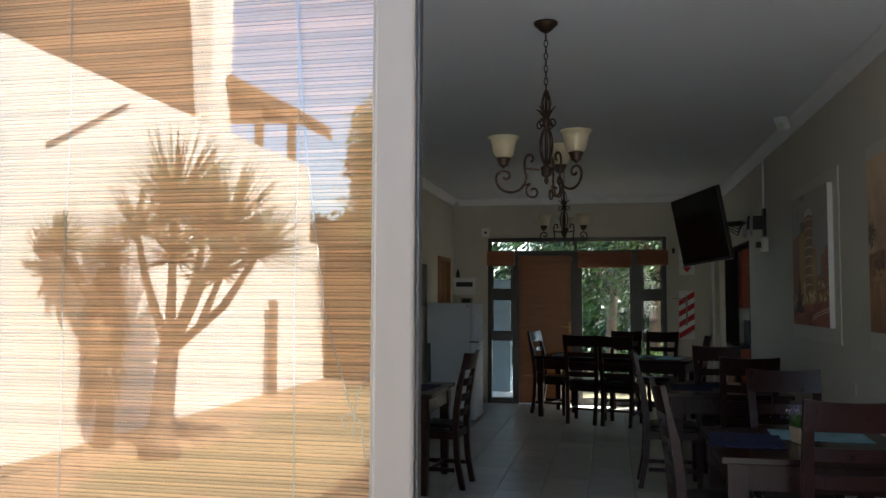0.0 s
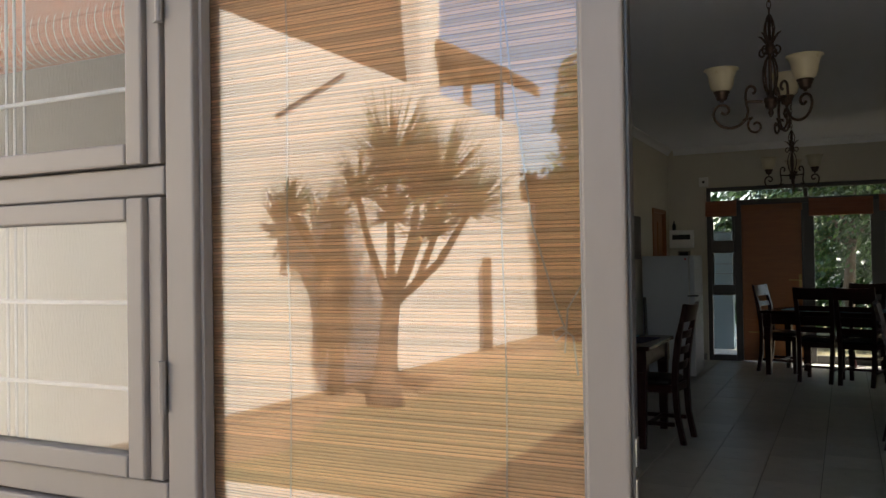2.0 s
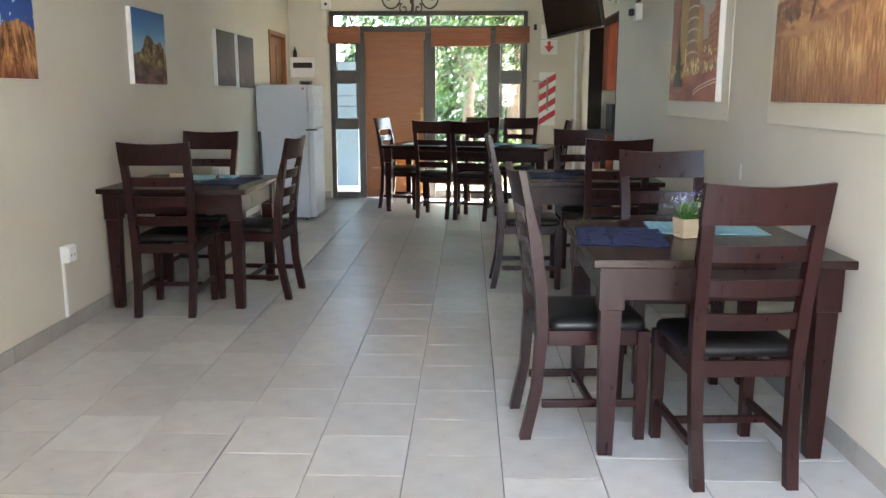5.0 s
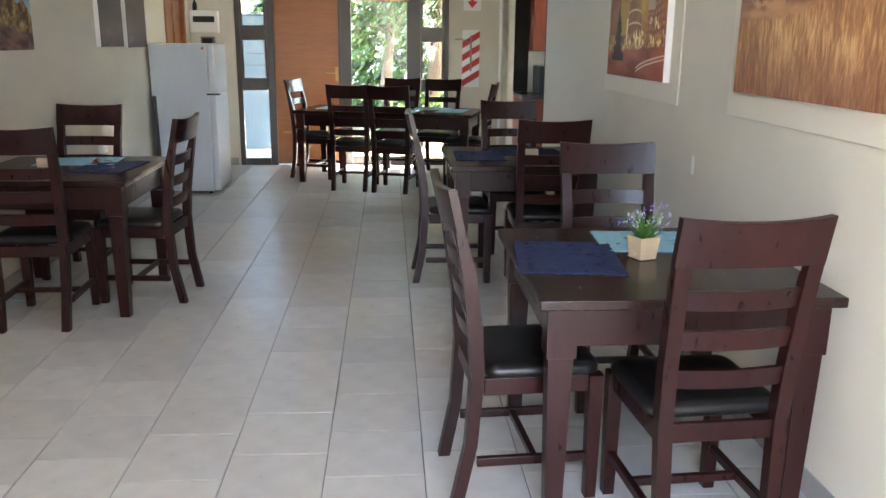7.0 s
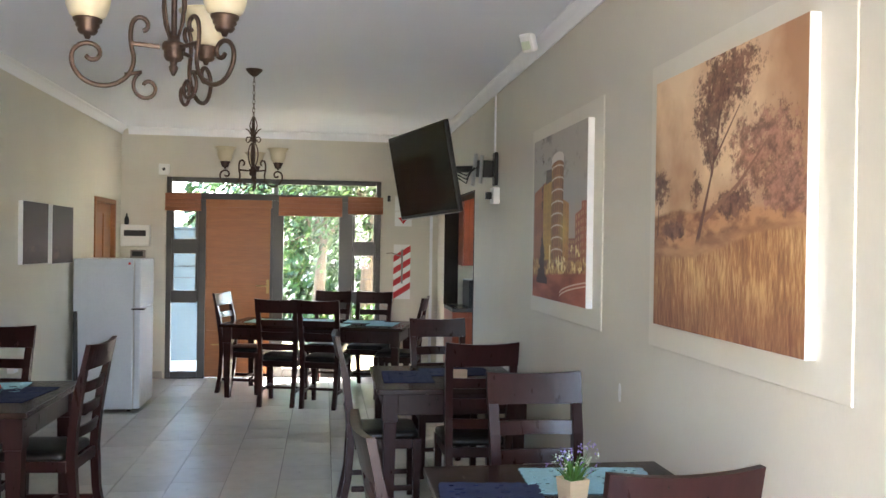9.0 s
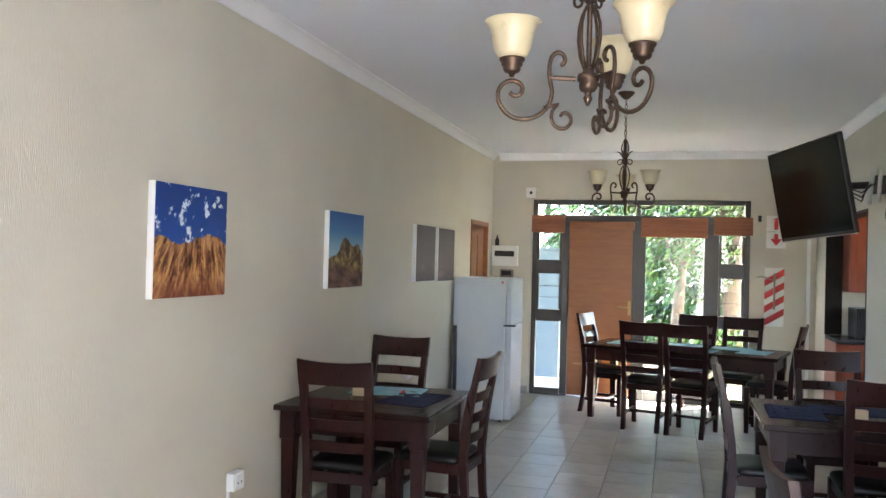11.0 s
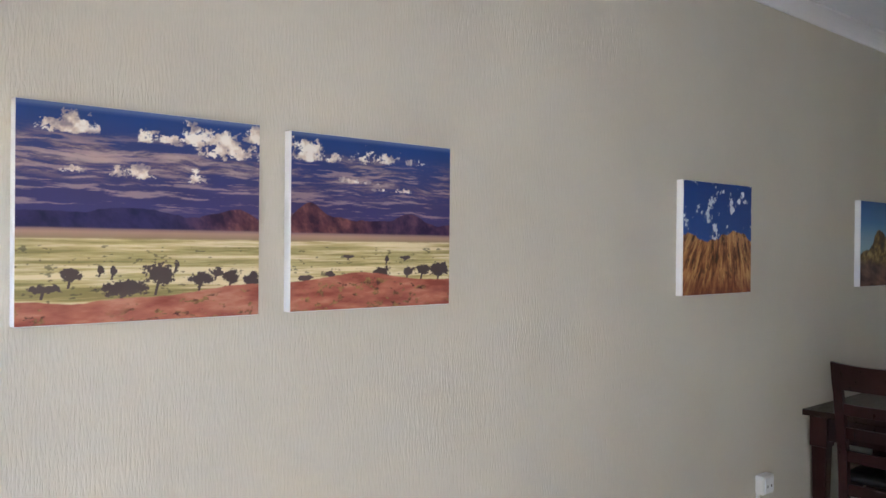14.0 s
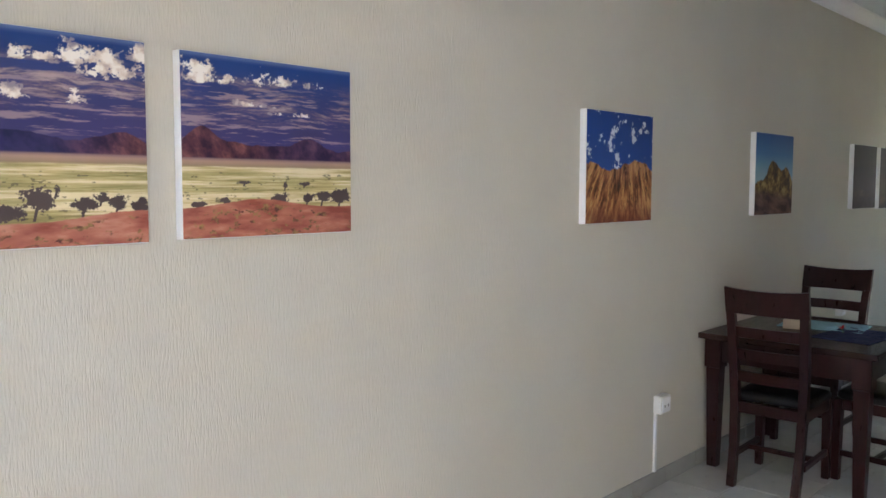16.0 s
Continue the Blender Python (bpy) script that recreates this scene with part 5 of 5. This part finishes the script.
def make_chandelier():
    """Origin at the ceiling; hangs to about 0.87 m below it."""
    c = thing("chandelier", "bronzed wrought iron chandelier with cream glass shades", "chandelier", "ceiling lights")
    part("canopy", Mesh().lathe([(0.062, -0.002), (0.060, -0.012), (0.040, -0.030), (0.030, -0.040), (0.012, -0.052)], 24), m_iron, c, smooth=True)
    z = -0.055
    i = 0
    while z > -0.335:
        pts = []
        for k in range(13):
            a = 2 * math.pi * k / 12
            p = (0.009 * math.cos(a), 0.019 * math.sin(a))
            pts.append((p[0], 0, z - 0.018 + p[1]) if i % 2 else (0, p[0], z - 0.018 + p[1]))
        part("chain_link", Mesh().tube(pts, 0.0024, 6), m_iron, c, smooth=True)
        z -= 0.031
        i += 1
    part("stem", Mesh().tube([(0, 0, -0.335), (0, 0, -0.70)], 0.008, 10), m_iron, c, smooth=True)
    part("collar", Mesh().lathe([(0.008, -0.455), (0.018, -0.462), (0.020, -0.480), (0.018, -0.505), (0.008, -0.515)], 16), m_iron, c, smooth=True)
    part("hub", Mesh().lathe([(0.010, -0.684), (0.016, -0.690), (0.017, -0.700), (0.028, -0.704), (0.031, -0.710), (0.031, -0.722), (0.026, -0.726), (0.026, -0.742), (0.020, -0.750), (0.010, -0.754), (0.009, -0.762), (0.013, -0.768), (0.010, -0.778), (0.003, -0.790)], 24), m_iron, c, smooth=True)
    for k in range(4):
        a = radians(45 + 90 * k)
        d = Vector((math.cos(a), math.sin(a), 0))
        prof = [(0.012, -0.520), (0.026, -0.540), (0.036, -0.572), (0.038, -0.610), (0.030, -0.655), (0.014, -0.690)]
        part("cage_wire", Mesh().tube([d * r + Vector((0, 0, h)) for r, h in prof], 0.0045, 6), m_iron, c, smooth=True)
        bud = [(0.008, -0.338), (0.022, -0.372), (0.028, -0.400), (0.022, -0.430), (0.010, -0.458)]
        part("cage_wire", Mesh().tube([d * r + Vector((0, 0, h)) for r, h in bud], 0.004, 6), m_iron, c, smooth=True)
        leafp = [(0.012, -0.470), (0.024, -0.448), (0.042, -0.428), (0.062, -0.420)]
        part("leaf_scroll", Mesh().tube([d * r + Vector((0, 0, h)) for r, h in leafp], [0.005, 0.006, 0.005, 0.002], 6), m_iron, c, smooth=True)
        sc = scroll(0.038, -0.500, 0.026, 0.010, 200, -200)
        part("leaf_scroll", Mesh().tube([d * r + Vector((0, 0, h)) for r, h in sc], 0.0042, 6), m_iron, c, smooth=True)
    for k in range(3):
        a = radians(180 + 120 * k)
        d = Vector((math.cos(a), math.sin(a), 0))
        path = [(0.085, -0.640), (0.080, -0.655), (0.070, -0.650), (0.066, -0.632), (0.076, -0.616), (0.094, -0.614), (0.108, -0.632), (0.112, -0.668), (0.110, -0.700), (0.100, -0.745), (0.112, -0.790), (0.145, -0.822), (0.185, -0.832), (0.225, -0.820), (0.252, -0.785), (0.258, -0.750), (0.248, -0.722), (0.224, -0.706), (0.198, -0.710), (0.184, -0.730), (0.192, -0.752), (0.210, -0.757), (0.222, -0.745)]
        path = round_off(path[1:])
        o = part("scroll_arm", Mesh().tube([d * r + Vector((0, 0, -0.832 + (h + 0.832) * 0.85)) for r, h in path], 0.0062, 8), m_iron, c, smooth=True)
        part("strut", Mesh().tube([d * 0.036 + Vector((0, 0, -0.718)), d * 0.110 + Vector((0, 0, -0.716))], 0.006, 6), m_iron, o)
        sc = scroll(0.068, -0.825, 0.040, 0.010, 70, -330)
        part("lower_scroll", Mesh().tube([d * 0.125 + Vector((0, 0, -0.797))] + [d * r + Vector((0, 0, h)) for r, h in sc], 0.0052, 8), m_iron, o, smooth=True)
        at = d * 0.218 + Vector((0, 0, -0.066))
        part("cup", Mesh().lathe([(0.006, -0.650), (0.010, -0.640), (0.020, -0.638), (0.026, -0.630), (0.024, -0.626), (0.031, -0.618), (0.029, -0.613), (0.036, -0.606), (0.037, -0.600), (0.030, -0.598)], 20, at), m_iron, o, smooth=True)
        sh = [(0.033, -0.600), (0.046, -0.590), (0.054, -0.570), (0.058, -0.545), (0.062, -0.525), (0.070, -0.510), (0.081, -0.502), (0.0795, -0.4995), (0.068, -0.507), (0.059, -0.524), (0.055, -0.545), (0.051, -0.569), (0.043, -0.588), (0.029, -0.597)]
        part("glass_shade", Mesh().lathe(sh, 28, at), m_shade, o, "cream glass shade", True)
    return c


ch = make_chandelier()
ch.matrix_basis = pose(1.86, 1.675, H, 0, 0, 15) @ Matrix.Diagonal((0.99, 0.99, 1.045, 1))
copy_thing(ch, pose(1.742, 5.55, H, 0, 0, 30))

# ---- kitchen behind the opening ----
dl = thing("kitchen_doorway_lining", "dark stained timber lining of the kitchen opening", "door frame", kind="structure")
simple_box("jamb", (W - 0.004, KO1 - 0.022, 0.902, W + 0.154, KO1 - 0.0005, KOH - 0.001), m_stain, dl, bevel=0.002)
simple_box("jamb", (W - 0.004, KO0 + 0.0005, 0.001, W + 0.154, KO0 + 0.022, KOH - 0.001), m_stain, dl, bevel=0.002)
simple_box("head", (W - 0.004, KO0 + 0.023, KOH - 0.022, W + 0.154, KO1 - 0.023, KOH - 0.001), m_stain, dl, bevel=0.002)
tagged(simple_box("wall_kitchen_back", (W + 0.15, 8.45, -0.05, 5.9, 8.6, H), m_wall), "plain beige kitchen wall", "wall", kind="structure")
# the unseen opening is added only to let daylight into the kitchen
wall("wall_kitchen_side", [(5.75, 5.4, -0.05, 5.9, 6.2, H), (5.75, 7.2, -0.05, 5.9, 8.45, H), (5.75, 6.2, -0.05, 5.9, 7.2, 1.2), (5.75, 6.2, 2.0, 5.9, 7.2, H)], m_wall, "plain beige kitchen wall with an unseen opening added for light")
tagged(simple_box("wall_kitchen_front", (W + 0.15, 5.25, -0.05, 5.9, 5.4, H), m_wall), "plain beige kitchen wall", "wall", kind="structure")
tagged(simple_box("ceiling_kitchen", (W + 0.15, 5.25, H, 5.9, 8.6, H + 0.12), m_ceil), "white kitchen ceiling", "ceiling", kind="structure")
tagged(simple_box("floor_kitchen", (W + 0.15, 5.25, -0.10, 5.9, 8.6, -0.002), m_tile2), "grey kitchen floor", "floor", kind="structure")


def cabinet(name, x0, x1, z0, z1, yf, label):
    t = thing(name, label, "cabinet", "kitchen cabinets")
    simple_box("body", (x0, yf + 0.02, z0, x1, 8.437, z1), m_kred, t)
    d = simple_box("door", (x0 + 0.004, yf, z0 + 0.004, x1 - 0.004, yf + 0.019, z1 - 0.004), m_kred, t, bevel=0.004)
    simple_box("door_panel", (x0 + 0.06, yf - 0.006, z0 + 0.06, x1 - 0.06, yf - 0.0005, z1 - 0.06), m_kred, d, bevel=0.003)
    part("handle", Mesh().tube([(x1 - 0.04, yf - 0.007, (z0 + z1) / 2 - 0.05), (x1 - 0.04, yf - 0.03, (z0 + z1) / 2 - 0.04), (x1 - 0.04, yf - 0.03, (z0 + z1) / 2 + 0.04), (x1 - 0.04, yf - 0.007, (z0 + z1) / 2 + 0.05)], 0.005, 6), m_silver, d)


for i in range(3):
    x = W + 0.155 + i * 0.50
    cabinet("base_cabinet", x if i else W + 0.005, x + 0.498, 0.0, 0.86, 7.84, "cherry wood kitchen base cabinet")
    cabinet("wall_cabinet", x, x + 0.498, 1.34, 2.15, 8.10, "cherry wood kitchen wall cabinet")
tagged(simple_box("worktop", (W + 0.003, 7.82, 0.861, W + 1.66, 8.437, 0.90), m_stone, bevel=0.004), "dark stone kitchen worktop", "worktop")
mw = thing("microwave", "black microwave on the kitchen worktop", "microwave")
simple_box("casing", (3.80, 7.95, 0.903, 4.30, 8.36, 1.19), m_black, mw, bevel=0.008)
simple_box("door", (3.81, 7.938, 0.92, 4.17, 7.949, 1.175), m_black, mw, bevel=0.003)
simple_box("control_panel", (4.18, 7.942, 0.92, 4.29, 7.949, 1.175), m_silver, mw)


# ---- the front garden ----
tagged(simple_box("garden_wall", (-3.25, -13.9, -0.4, -3.0, 4.0, 3.74), m_extwall), "tall white plastered boundary wall in sunlight", "wall", kind="structure")
tagged(simple_box("garden_wall_low", (-3.22, -14.7, -0.4, -3.0, -13.902, 2.42), m_extwall), "lower white plastered boundary wall", "wall", kind="structure")
tagged(simple_box("garden_wall_end", (-14.0, -22.2, -0.4, 12.0, -22.0, 1.9), m_extwall), "white boundary wall at the end of the garden", "wall", kind="structure")
# unseen wall added beside the frontage: blocks low sun, bounces sky light
tagged(simple_box("wing_wall", (W + 0.16, -6.5, -0.4, W + 0.40, F + 0.1, 5.5), m_extwall), "unseen plain white wall added beside the frontage to block sun", "wall", kind="structure")
bed = Mesh()
n = 30
rows = []
for i in range(n + 1):
    y = -4.6 - 13 * i / n
    w = 0.75 + 0.25 * math.sin(i * 0.8) + 0.04 * (i % 3)
    rows.append([bed.b.verts.new((-2.99, y, -0.02)), bed.b.verts.new((-2.99 + w, y, -0.03)), bed.b.verts.new((-2.99 + w + 0.12, y, -0.088))])
for a, b in zip(rows, rows[1:]):
    for k in range(2):
        bed.b.faces.new((a[k], a[k + 1], b[k + 1], b[k]))
tagged(part("flower_bed", bed, m_soil), "bare brown soil bed along the white wall", "flower bed", kind="structure")

nh = thing("neighbour_house", "dark thatched neighbouring house behind the wall", "house")
simple_box("wall", (-10, -12.1, -0.3, -4.9, -3.0, 4.3), m_timber, nh)
part("roof", Mesh().prism([(-10.6, 4.3), (-4.3, 4.3), (-4.5, 7.2), (-7.4, 10.0)], -12.16, -2.5), m_thatch, nh, "dark thatched roof")
simple_box("chimney", (-5.40, -14.2, -0.3, -4.68, -13.4, 9.0), m_extwall, nh, "white plastered chimney")
pg = thing("pergola", "dark timber pergola beside the neighbouring house", "pergola")
for x, h in ((-4.05, 5.1), (-3.42, 4.78)):
    simple_box("post", (x - 0.06, -14.1, -0.3, x + 0.06, -13.98, h), m_timber, pg)
part("beam", Mesh().prism([(-4.66, 5.30), (-3.30, 4.58), (-3.30, 4.74), (-4.66, 5.50)], -14.12, -13.96), m_timber, pg)
part("beam", Mesh().prism([(-4.66, 5.34), (-3.30, 4.62), (-3.30, 4.74), (-4.66, 5.50)], -15.9, -15.7), m_timber, pg)
for i in range(6):
    x = -4.6 + i * 0.25
    zt = 5.48 - (x + 4.66) * 0.53
    simple_box("rafter", (x - 0.03, -15.9, zt, x + 0.03, -13.95, zt + 0.08), m_timber, pg)
part("boarding", Mesh().prism([(-4.66, 5.44), (-3.33, 4.74), (-3.33, 4.60), (-4.66, 4.66)], -14.16, -14.125), m_timber, pg, "dark timber boarding")
# dark tube laid on the wall in place of a slanting cast shadow
rd = thing("wall_rod", "thin dark tube standing for a shadow streak on the white garden wall", "rod")
part("rod", Mesh().tube([(-2.985, -6.96, 2.87), (-2.985, -8.24, 3.55)], 0.016, 6), m_frame_dark, rd)
gp = thing("garden_post", "short wooden post standing by the wall", "post")
part("post", Mesh().lathe([(0.07, -0.1), (0.07, 1.38), (0.05, 1.42)], 12, (-2.85, -12.0, 0)), m_timber, gp)
gr = thing("garden_edging", "thin low wire edging beside the flower bed", "edging")
part("wire", Mesh().tube([(-2.15, -5.0, -0.08), (-2.15, -5.0, 0.12), (-2.28, -6.6, 0.14), (-2.28, -6.6, -0.06)], 0.008, 6), m_frame_dark, gr)


def rosette(ms, c, r, n, rnd, up=0.0, w=0.028, droop=0.25):
    for i in range(n):
        a = rnd.uniform(0, 2 * math.pi)
        e = rnd.uniform(-0.35 + up, 1.0)
        d = Vector((math.cos(a) * math.sqrt(max(0.05, 1 - e * e)), math.sin(a) * math.sqrt(max(0.05, 1 - e * e)), e))
        l = r * rnd.uniform(0.8, 1.1)
        blade(ms, c, Vector(c) + d * l, w * rnd.uniform(0.7, 1.1), droop * l * (1 - abs(e)) * 0.5)


rnd = random.Random(21)
yt = thing("yucca_tree", "branching yucca tree with spiky rosettes before the wall", "tree")
base = Vector((-2.10, -7.55, -0.08))
fork = base + Vector((0.08, 0, 1.06))
part("trunk", Mesh().tube([base, base + Vector((0.0, 0, 0.12)), base + Vector((0.02, 0, 0.42)), base + Vector((0.05, 0, 0.75)), fork], [0.21, 0.17, 0.115, 0.095, 0.10], 12), m_bark, yt, smooth=True)
heads = [(0.10, 0.0, 2.40, 0.90, 230), (0.66, 0.05, 2.16, 0.84, 190), (0.98, 0.0, 1.94, 0.66, 130), (-0.24, 0.1, 2.16, 0.54, 120), (0.36, -0.15, 2.20, 0.66, 150), (0.66, 0.1, 1.74, 0.46, 90), (0.16, 0.1, 1.90, 0.50, 110)]
crown = Mesh()
for hx, hy, hz, hr, hn in heads:
    p = base + Vector((hx, hy, hz))
    low = Vector((hx * 0.62 + 0.03, hy, hz - 0.50)) + base
    mid = fork.lerp(low, 0.5) + Vector((0.05 * (hx - 0.06), 0, 0.0))
    part("branch", Mesh().tube([fork - Vector((0, 0, 0.06)), mid, low, p], [0.055, 0.045, 0.04, 0.03], 8), m_bark, yt, smooth=True)
    rosette(crown, p, hr, hn, rnd, -0.05, 0.030, 0.03)
part("crown", crown, m_yucca, yt, "spiky green leaves")
pt = thing("palm_tree", "palm with a skirt of dry leaves before the wall", "tree")
pb = Vector((-2.74, -7.60, -0.08))
part("trunk", Mesh().tube([pb, pb + Vector((0.02, 0, 0.5)), pb + Vector((0.08, 0, 1.1)), pb + Vector((0.05, 0, 1.9))], [0.10, 0.075, 0.085, 0.07], 10), m_bark, pt, smooth=True)
dry, green = Mesh(), Mesh()
for i in range(320):
    a = rnd.uniform(0, 6.28)
    z0 = rnd.uniform(0.85, 1.85)
    r = rnd.uniform(0.05, 0.18)
    p0 = pb + Vector((0.07 * math.cos(a), 0.07 * math.sin(a), z0))
    blade(dry, p0, p0 + Vector((r * math.cos(a), r * math.sin(a), -rnd.uniform(0.25, 0.55))), 0.022, 0.05)
rosette(green, pb + Vector((0.02, 0, 1.90)), 0.42, 60, rnd, 0.1, 0.042, 0.12)
lim = pb + Vector((-0.10, 0.62, 1.99))
part("limb", Mesh().tube([pb + Vector((0.06, 0, 1.3)), pb + Vector((-0.02, 0.33, 1.60)), lim], [0.06, 0.05, 0.04], 8), m_bark, pt, smooth=True)
rosette(green, lim, 0.40, 80, rnd, 0.10, 0.042, 0.08)
part("skirt", dry, m_dryleaf, pt, "hanging dry brown leaves")
part("crown", green, m_yucca, pt, "spiky green fronds")


def leafy_tree(name, label, at, height, trunk_r, clumps, leaf_size, count, seed, material):
    """Trunk, limbs and a crown of many single leaves in loose clumps."""
    r = random.Random(seed)
    t = thing(name, label, "tree", m=pose(*at))
    fork = Vector((0.1, 0.05, height * 0.45))
    part("trunk", Mesh().tube([(0, 0, -0.2), (0.03, 0, height * 0.15), (0.06, 0.02, height * 0.3), fork], [trunk_r * 1.35, trunk_r, trunk_r * 0.85, trunk_r * 0.7], 10), m_bark, t, smooth=True)
    ms = Mesh()
    for cx, cy, cz, cr in clumps:
        c = Vector((cx, cy, cz))
        part("limb", Mesh().tube([fork - Vector((0, 0, 0.05)), fork.lerp(c, 0.5) + Vector((0, 0, 0.1)), c], [trunk_r * 0.5, trunk_r * 0.3, trunk_r * 0.1], 6), m_bark, t)
        for i in range(int(count * cr * cr)):
            d = Vector((r.gauss(0, 1), r.gauss(0, 1), r.gauss(0, 0.8))).normalized() * cr * r.uniform(0.35, 1.0) ** 0.6
            p = c + d
            n = Vector((r.uniform(-1, 1), r.uniform(-1, 1), r.uniform(0, 1))).normalized()
            s = n.orthogonal().normalized()
            q = n.cross(s)
            l, w = leaf_size * r.uniform(0.7, 1.3), leaf_size * 0.42
            ms.quad([p, p + s * l * 0.5 + q * w * 0.5, p + s * l, p + s * l * 0.5 - q * w * 0.5])
    part("crown", ms, material, t, "green leafy crown")


leafy_tree("garden_tree", "dark leafy tree at the end of the lawn", (-1.6, -14.5, 0), 4.5, 0.16, [(0, 0, 3.6, 0.9), (0.5, 0.2, 2.6, 0.9), (-0.1, 0.3, 4.4, 0.7), (0.3, -0.3, 1.6, 0.8), (0.8, 0, 3.5, 0.9), (0.2, 0.1, 0.9, 0.75), (-0.25, 0.2, 2.9, 0.7), (0.9, 0, 2.2, 0.9), (-0.3, 0.1, 3.9, 0.6)], 0.18, 1500, 5, m_leaf)

# ---- behind the house ----
tagged(simple_box("yard_wall", (-3.0, 17.5, -0.4, 9.0, 17.7, 2.0), m_extwall), "pale yard wall behind the trees", "wall", kind="structure")
tagged(simple_box("outbuilding_wall", (-1.6, 10.6, -0.4, 0.62, 10.8, 1.75), m_bluewall), "pale blue grey low wall behind the house", "wall", kind="structure")
leafy_tree("garden_tree", "bright green leafy tree behind the back door", (2.15, 13.0, 0), 3.6, 0.10, [(-0.2, -0.2, 2.3, 0.8), (0.4, 0.1, 1.7, 0.75), (-0.6, 0.2, 1.5, 0.6), (0.2, 0.2, 3.0, 0.9), (-0.9, 0.3, 2.7, 0.7), (1.0, 0.2, 2.6, 0.8)], 0.13, 1300, 6, m_leaf)
leafy_tree("garden_tree", "grey-trunked tree beside the back door", (2.98, 12.9, 0), 4.6, 0.17, [(0.2, 0, 3.2, 0.9), (-0.6, 0.3, 2.9, 0.7), (0.5, 0.5, 3.8, 0.9)], 0.12, 900, 7, m_leaf)
leafy_tree("shrub", "low bright green shrub behind the house", (2.7, 11.6, 0), 0.8, 0.03, [(0, 0, 0.35, 0.35), (-0.4, 0.2, 0.3, 0.3), (0.35, 0.1, 0.4, 0.3)], 0.14, 1800, 8, m_leaf)



def hedge(label, x0, x1, height, yc, count, seed, gap):
    """A loose screen of single leaves with holes in it."""
    hg = Mesh()
    rr = random.Random(seed)
    for i in range(count):
        x, z = rr.uniform(x0, x1), rr.uniform(-0.08, height)
        if z > height - 0.7 + 0.9 * noise.noise((x * 1.1, 3.0, seed)) or noise.noise((x * 1.3, z * 1.3, 9)) > gap:
            continue
        p = Vector((x, yc + 0.5 * noise.noise((x * 0.9, z * 0.9, 4)) + rr.uniform(-0.35, 0.35), z))
        n = Vector((rr.uniform(-1, 1), rr.uniform(-1, 0.3), rr.uniform(0, 1))).normalized()
        q = n.orthogonal().normalized()
        w = n.cross(q)
        l = rr.uniform(0.12, 0.26)
        hg.b.faces.new([hg.b.verts.new(v) for v in (p, p + q * l * 0.5 + w * l * 0.24, p + q * l, p + q * l * 0.5 - w * l * 0.24)])
    tagged(part("hedge", hg, m_leaf), label, "hedge", kind="stuff")


hedge("dense green hedge behind the yard", -0.2, 7.5, 4.4, 15.2, 24000, 31, 0.40)
hedge("dark dense hedge at the end of the front garden", -3.4, 3.0, 3.7, -15.4, 36000, 12, 0.9)

# ---- floor tiles, last ----
T, G = 0.335, 0.0045
TX0, TY0 = 2.0 - 6 * 0.342, 2.152 - 11 * 0.336
PX, PY = 0.342, 0.336


def tile_mesh(w, d):
    ms = Mesh()
    rings = []
    for z, k in ((-0.0055, 0.0), (-0.0012, 0.0), (0.0, 0.0015)):
        rings.append([(k, k, z), (w - k, k, z), (w - k, d - k, z), (k, d - k, z)])
    ms.loft(rings)
    bmesh.ops.recalc_face_normals(ms.b, faces=ms.b.faces)
    me = bpy.data.meshes.new("tile")
    ms.b.to_mesh(me)
    ms.b.free()
    me.materials.append(m_tile)
    return me


full = tile_mesh(PX - G, PY - G)
cut = {}
rest_v, rest_f = [], []
made = 0
rnd = random.Random(3)
for j in range(0, 40):
    for i in range(-1, 13):
        x0, y0 = TX0 + i * PX, TY0 + j * PY - (PY / 2 if i % 2 else 0)
        ax, bx = max(x0, 0.002), min(x0 + PX - G, W - 0.002)
        ay, by = max(y0, F + 0.092), min(y0 + PY - G, L - 0.002)
        if bx - ax < 0.02 or by - ay < 0.02:
            continue
        if made < 300 and y0 > 0.4:
            if abs(bx - ax - PX + G) < 1e-4 and abs(by - ay - PY + G) < 1e-4:
                me = full
            else:
                key = (round(bx - ax, 3), round(by - ay, 3))
                me = cut.setdefault(key, None) or tile_mesh(*key)
                cut[key] = me
            o = new("tile", me)
            o.parent = floor
            o.location = (ax, ay, rnd.uniform(-0.0005, 0.0003))
            made += 1
        else:
            k = len(rest_v)
            rest_v += [(ax, ay, 0), (bx, ay, 0), (bx, by, 0), (ax, by, 0), (ax, ay, -0.0055), (bx, ay, -0.0055), (bx, by, -0.0055), (ax, by, -0.0055)]
            rest_f += [(k, k + 1, k + 2, k + 3), (k, k + 4, k + 5, k + 1), (k + 1, k + 5, k + 6, k + 2), (k + 2, k + 6, k + 7, k + 3), (k + 3, k + 7, k + 4, k)]
me = bpy.data.meshes.new("tiles")
me.from_pydata(rest_v, [], rest_f)
me.materials.append(m_tile2)
o = new("tiles", me)
o.parent = floor
tagged(o, "grey ceramic tiles by the doors", kind="stuff")
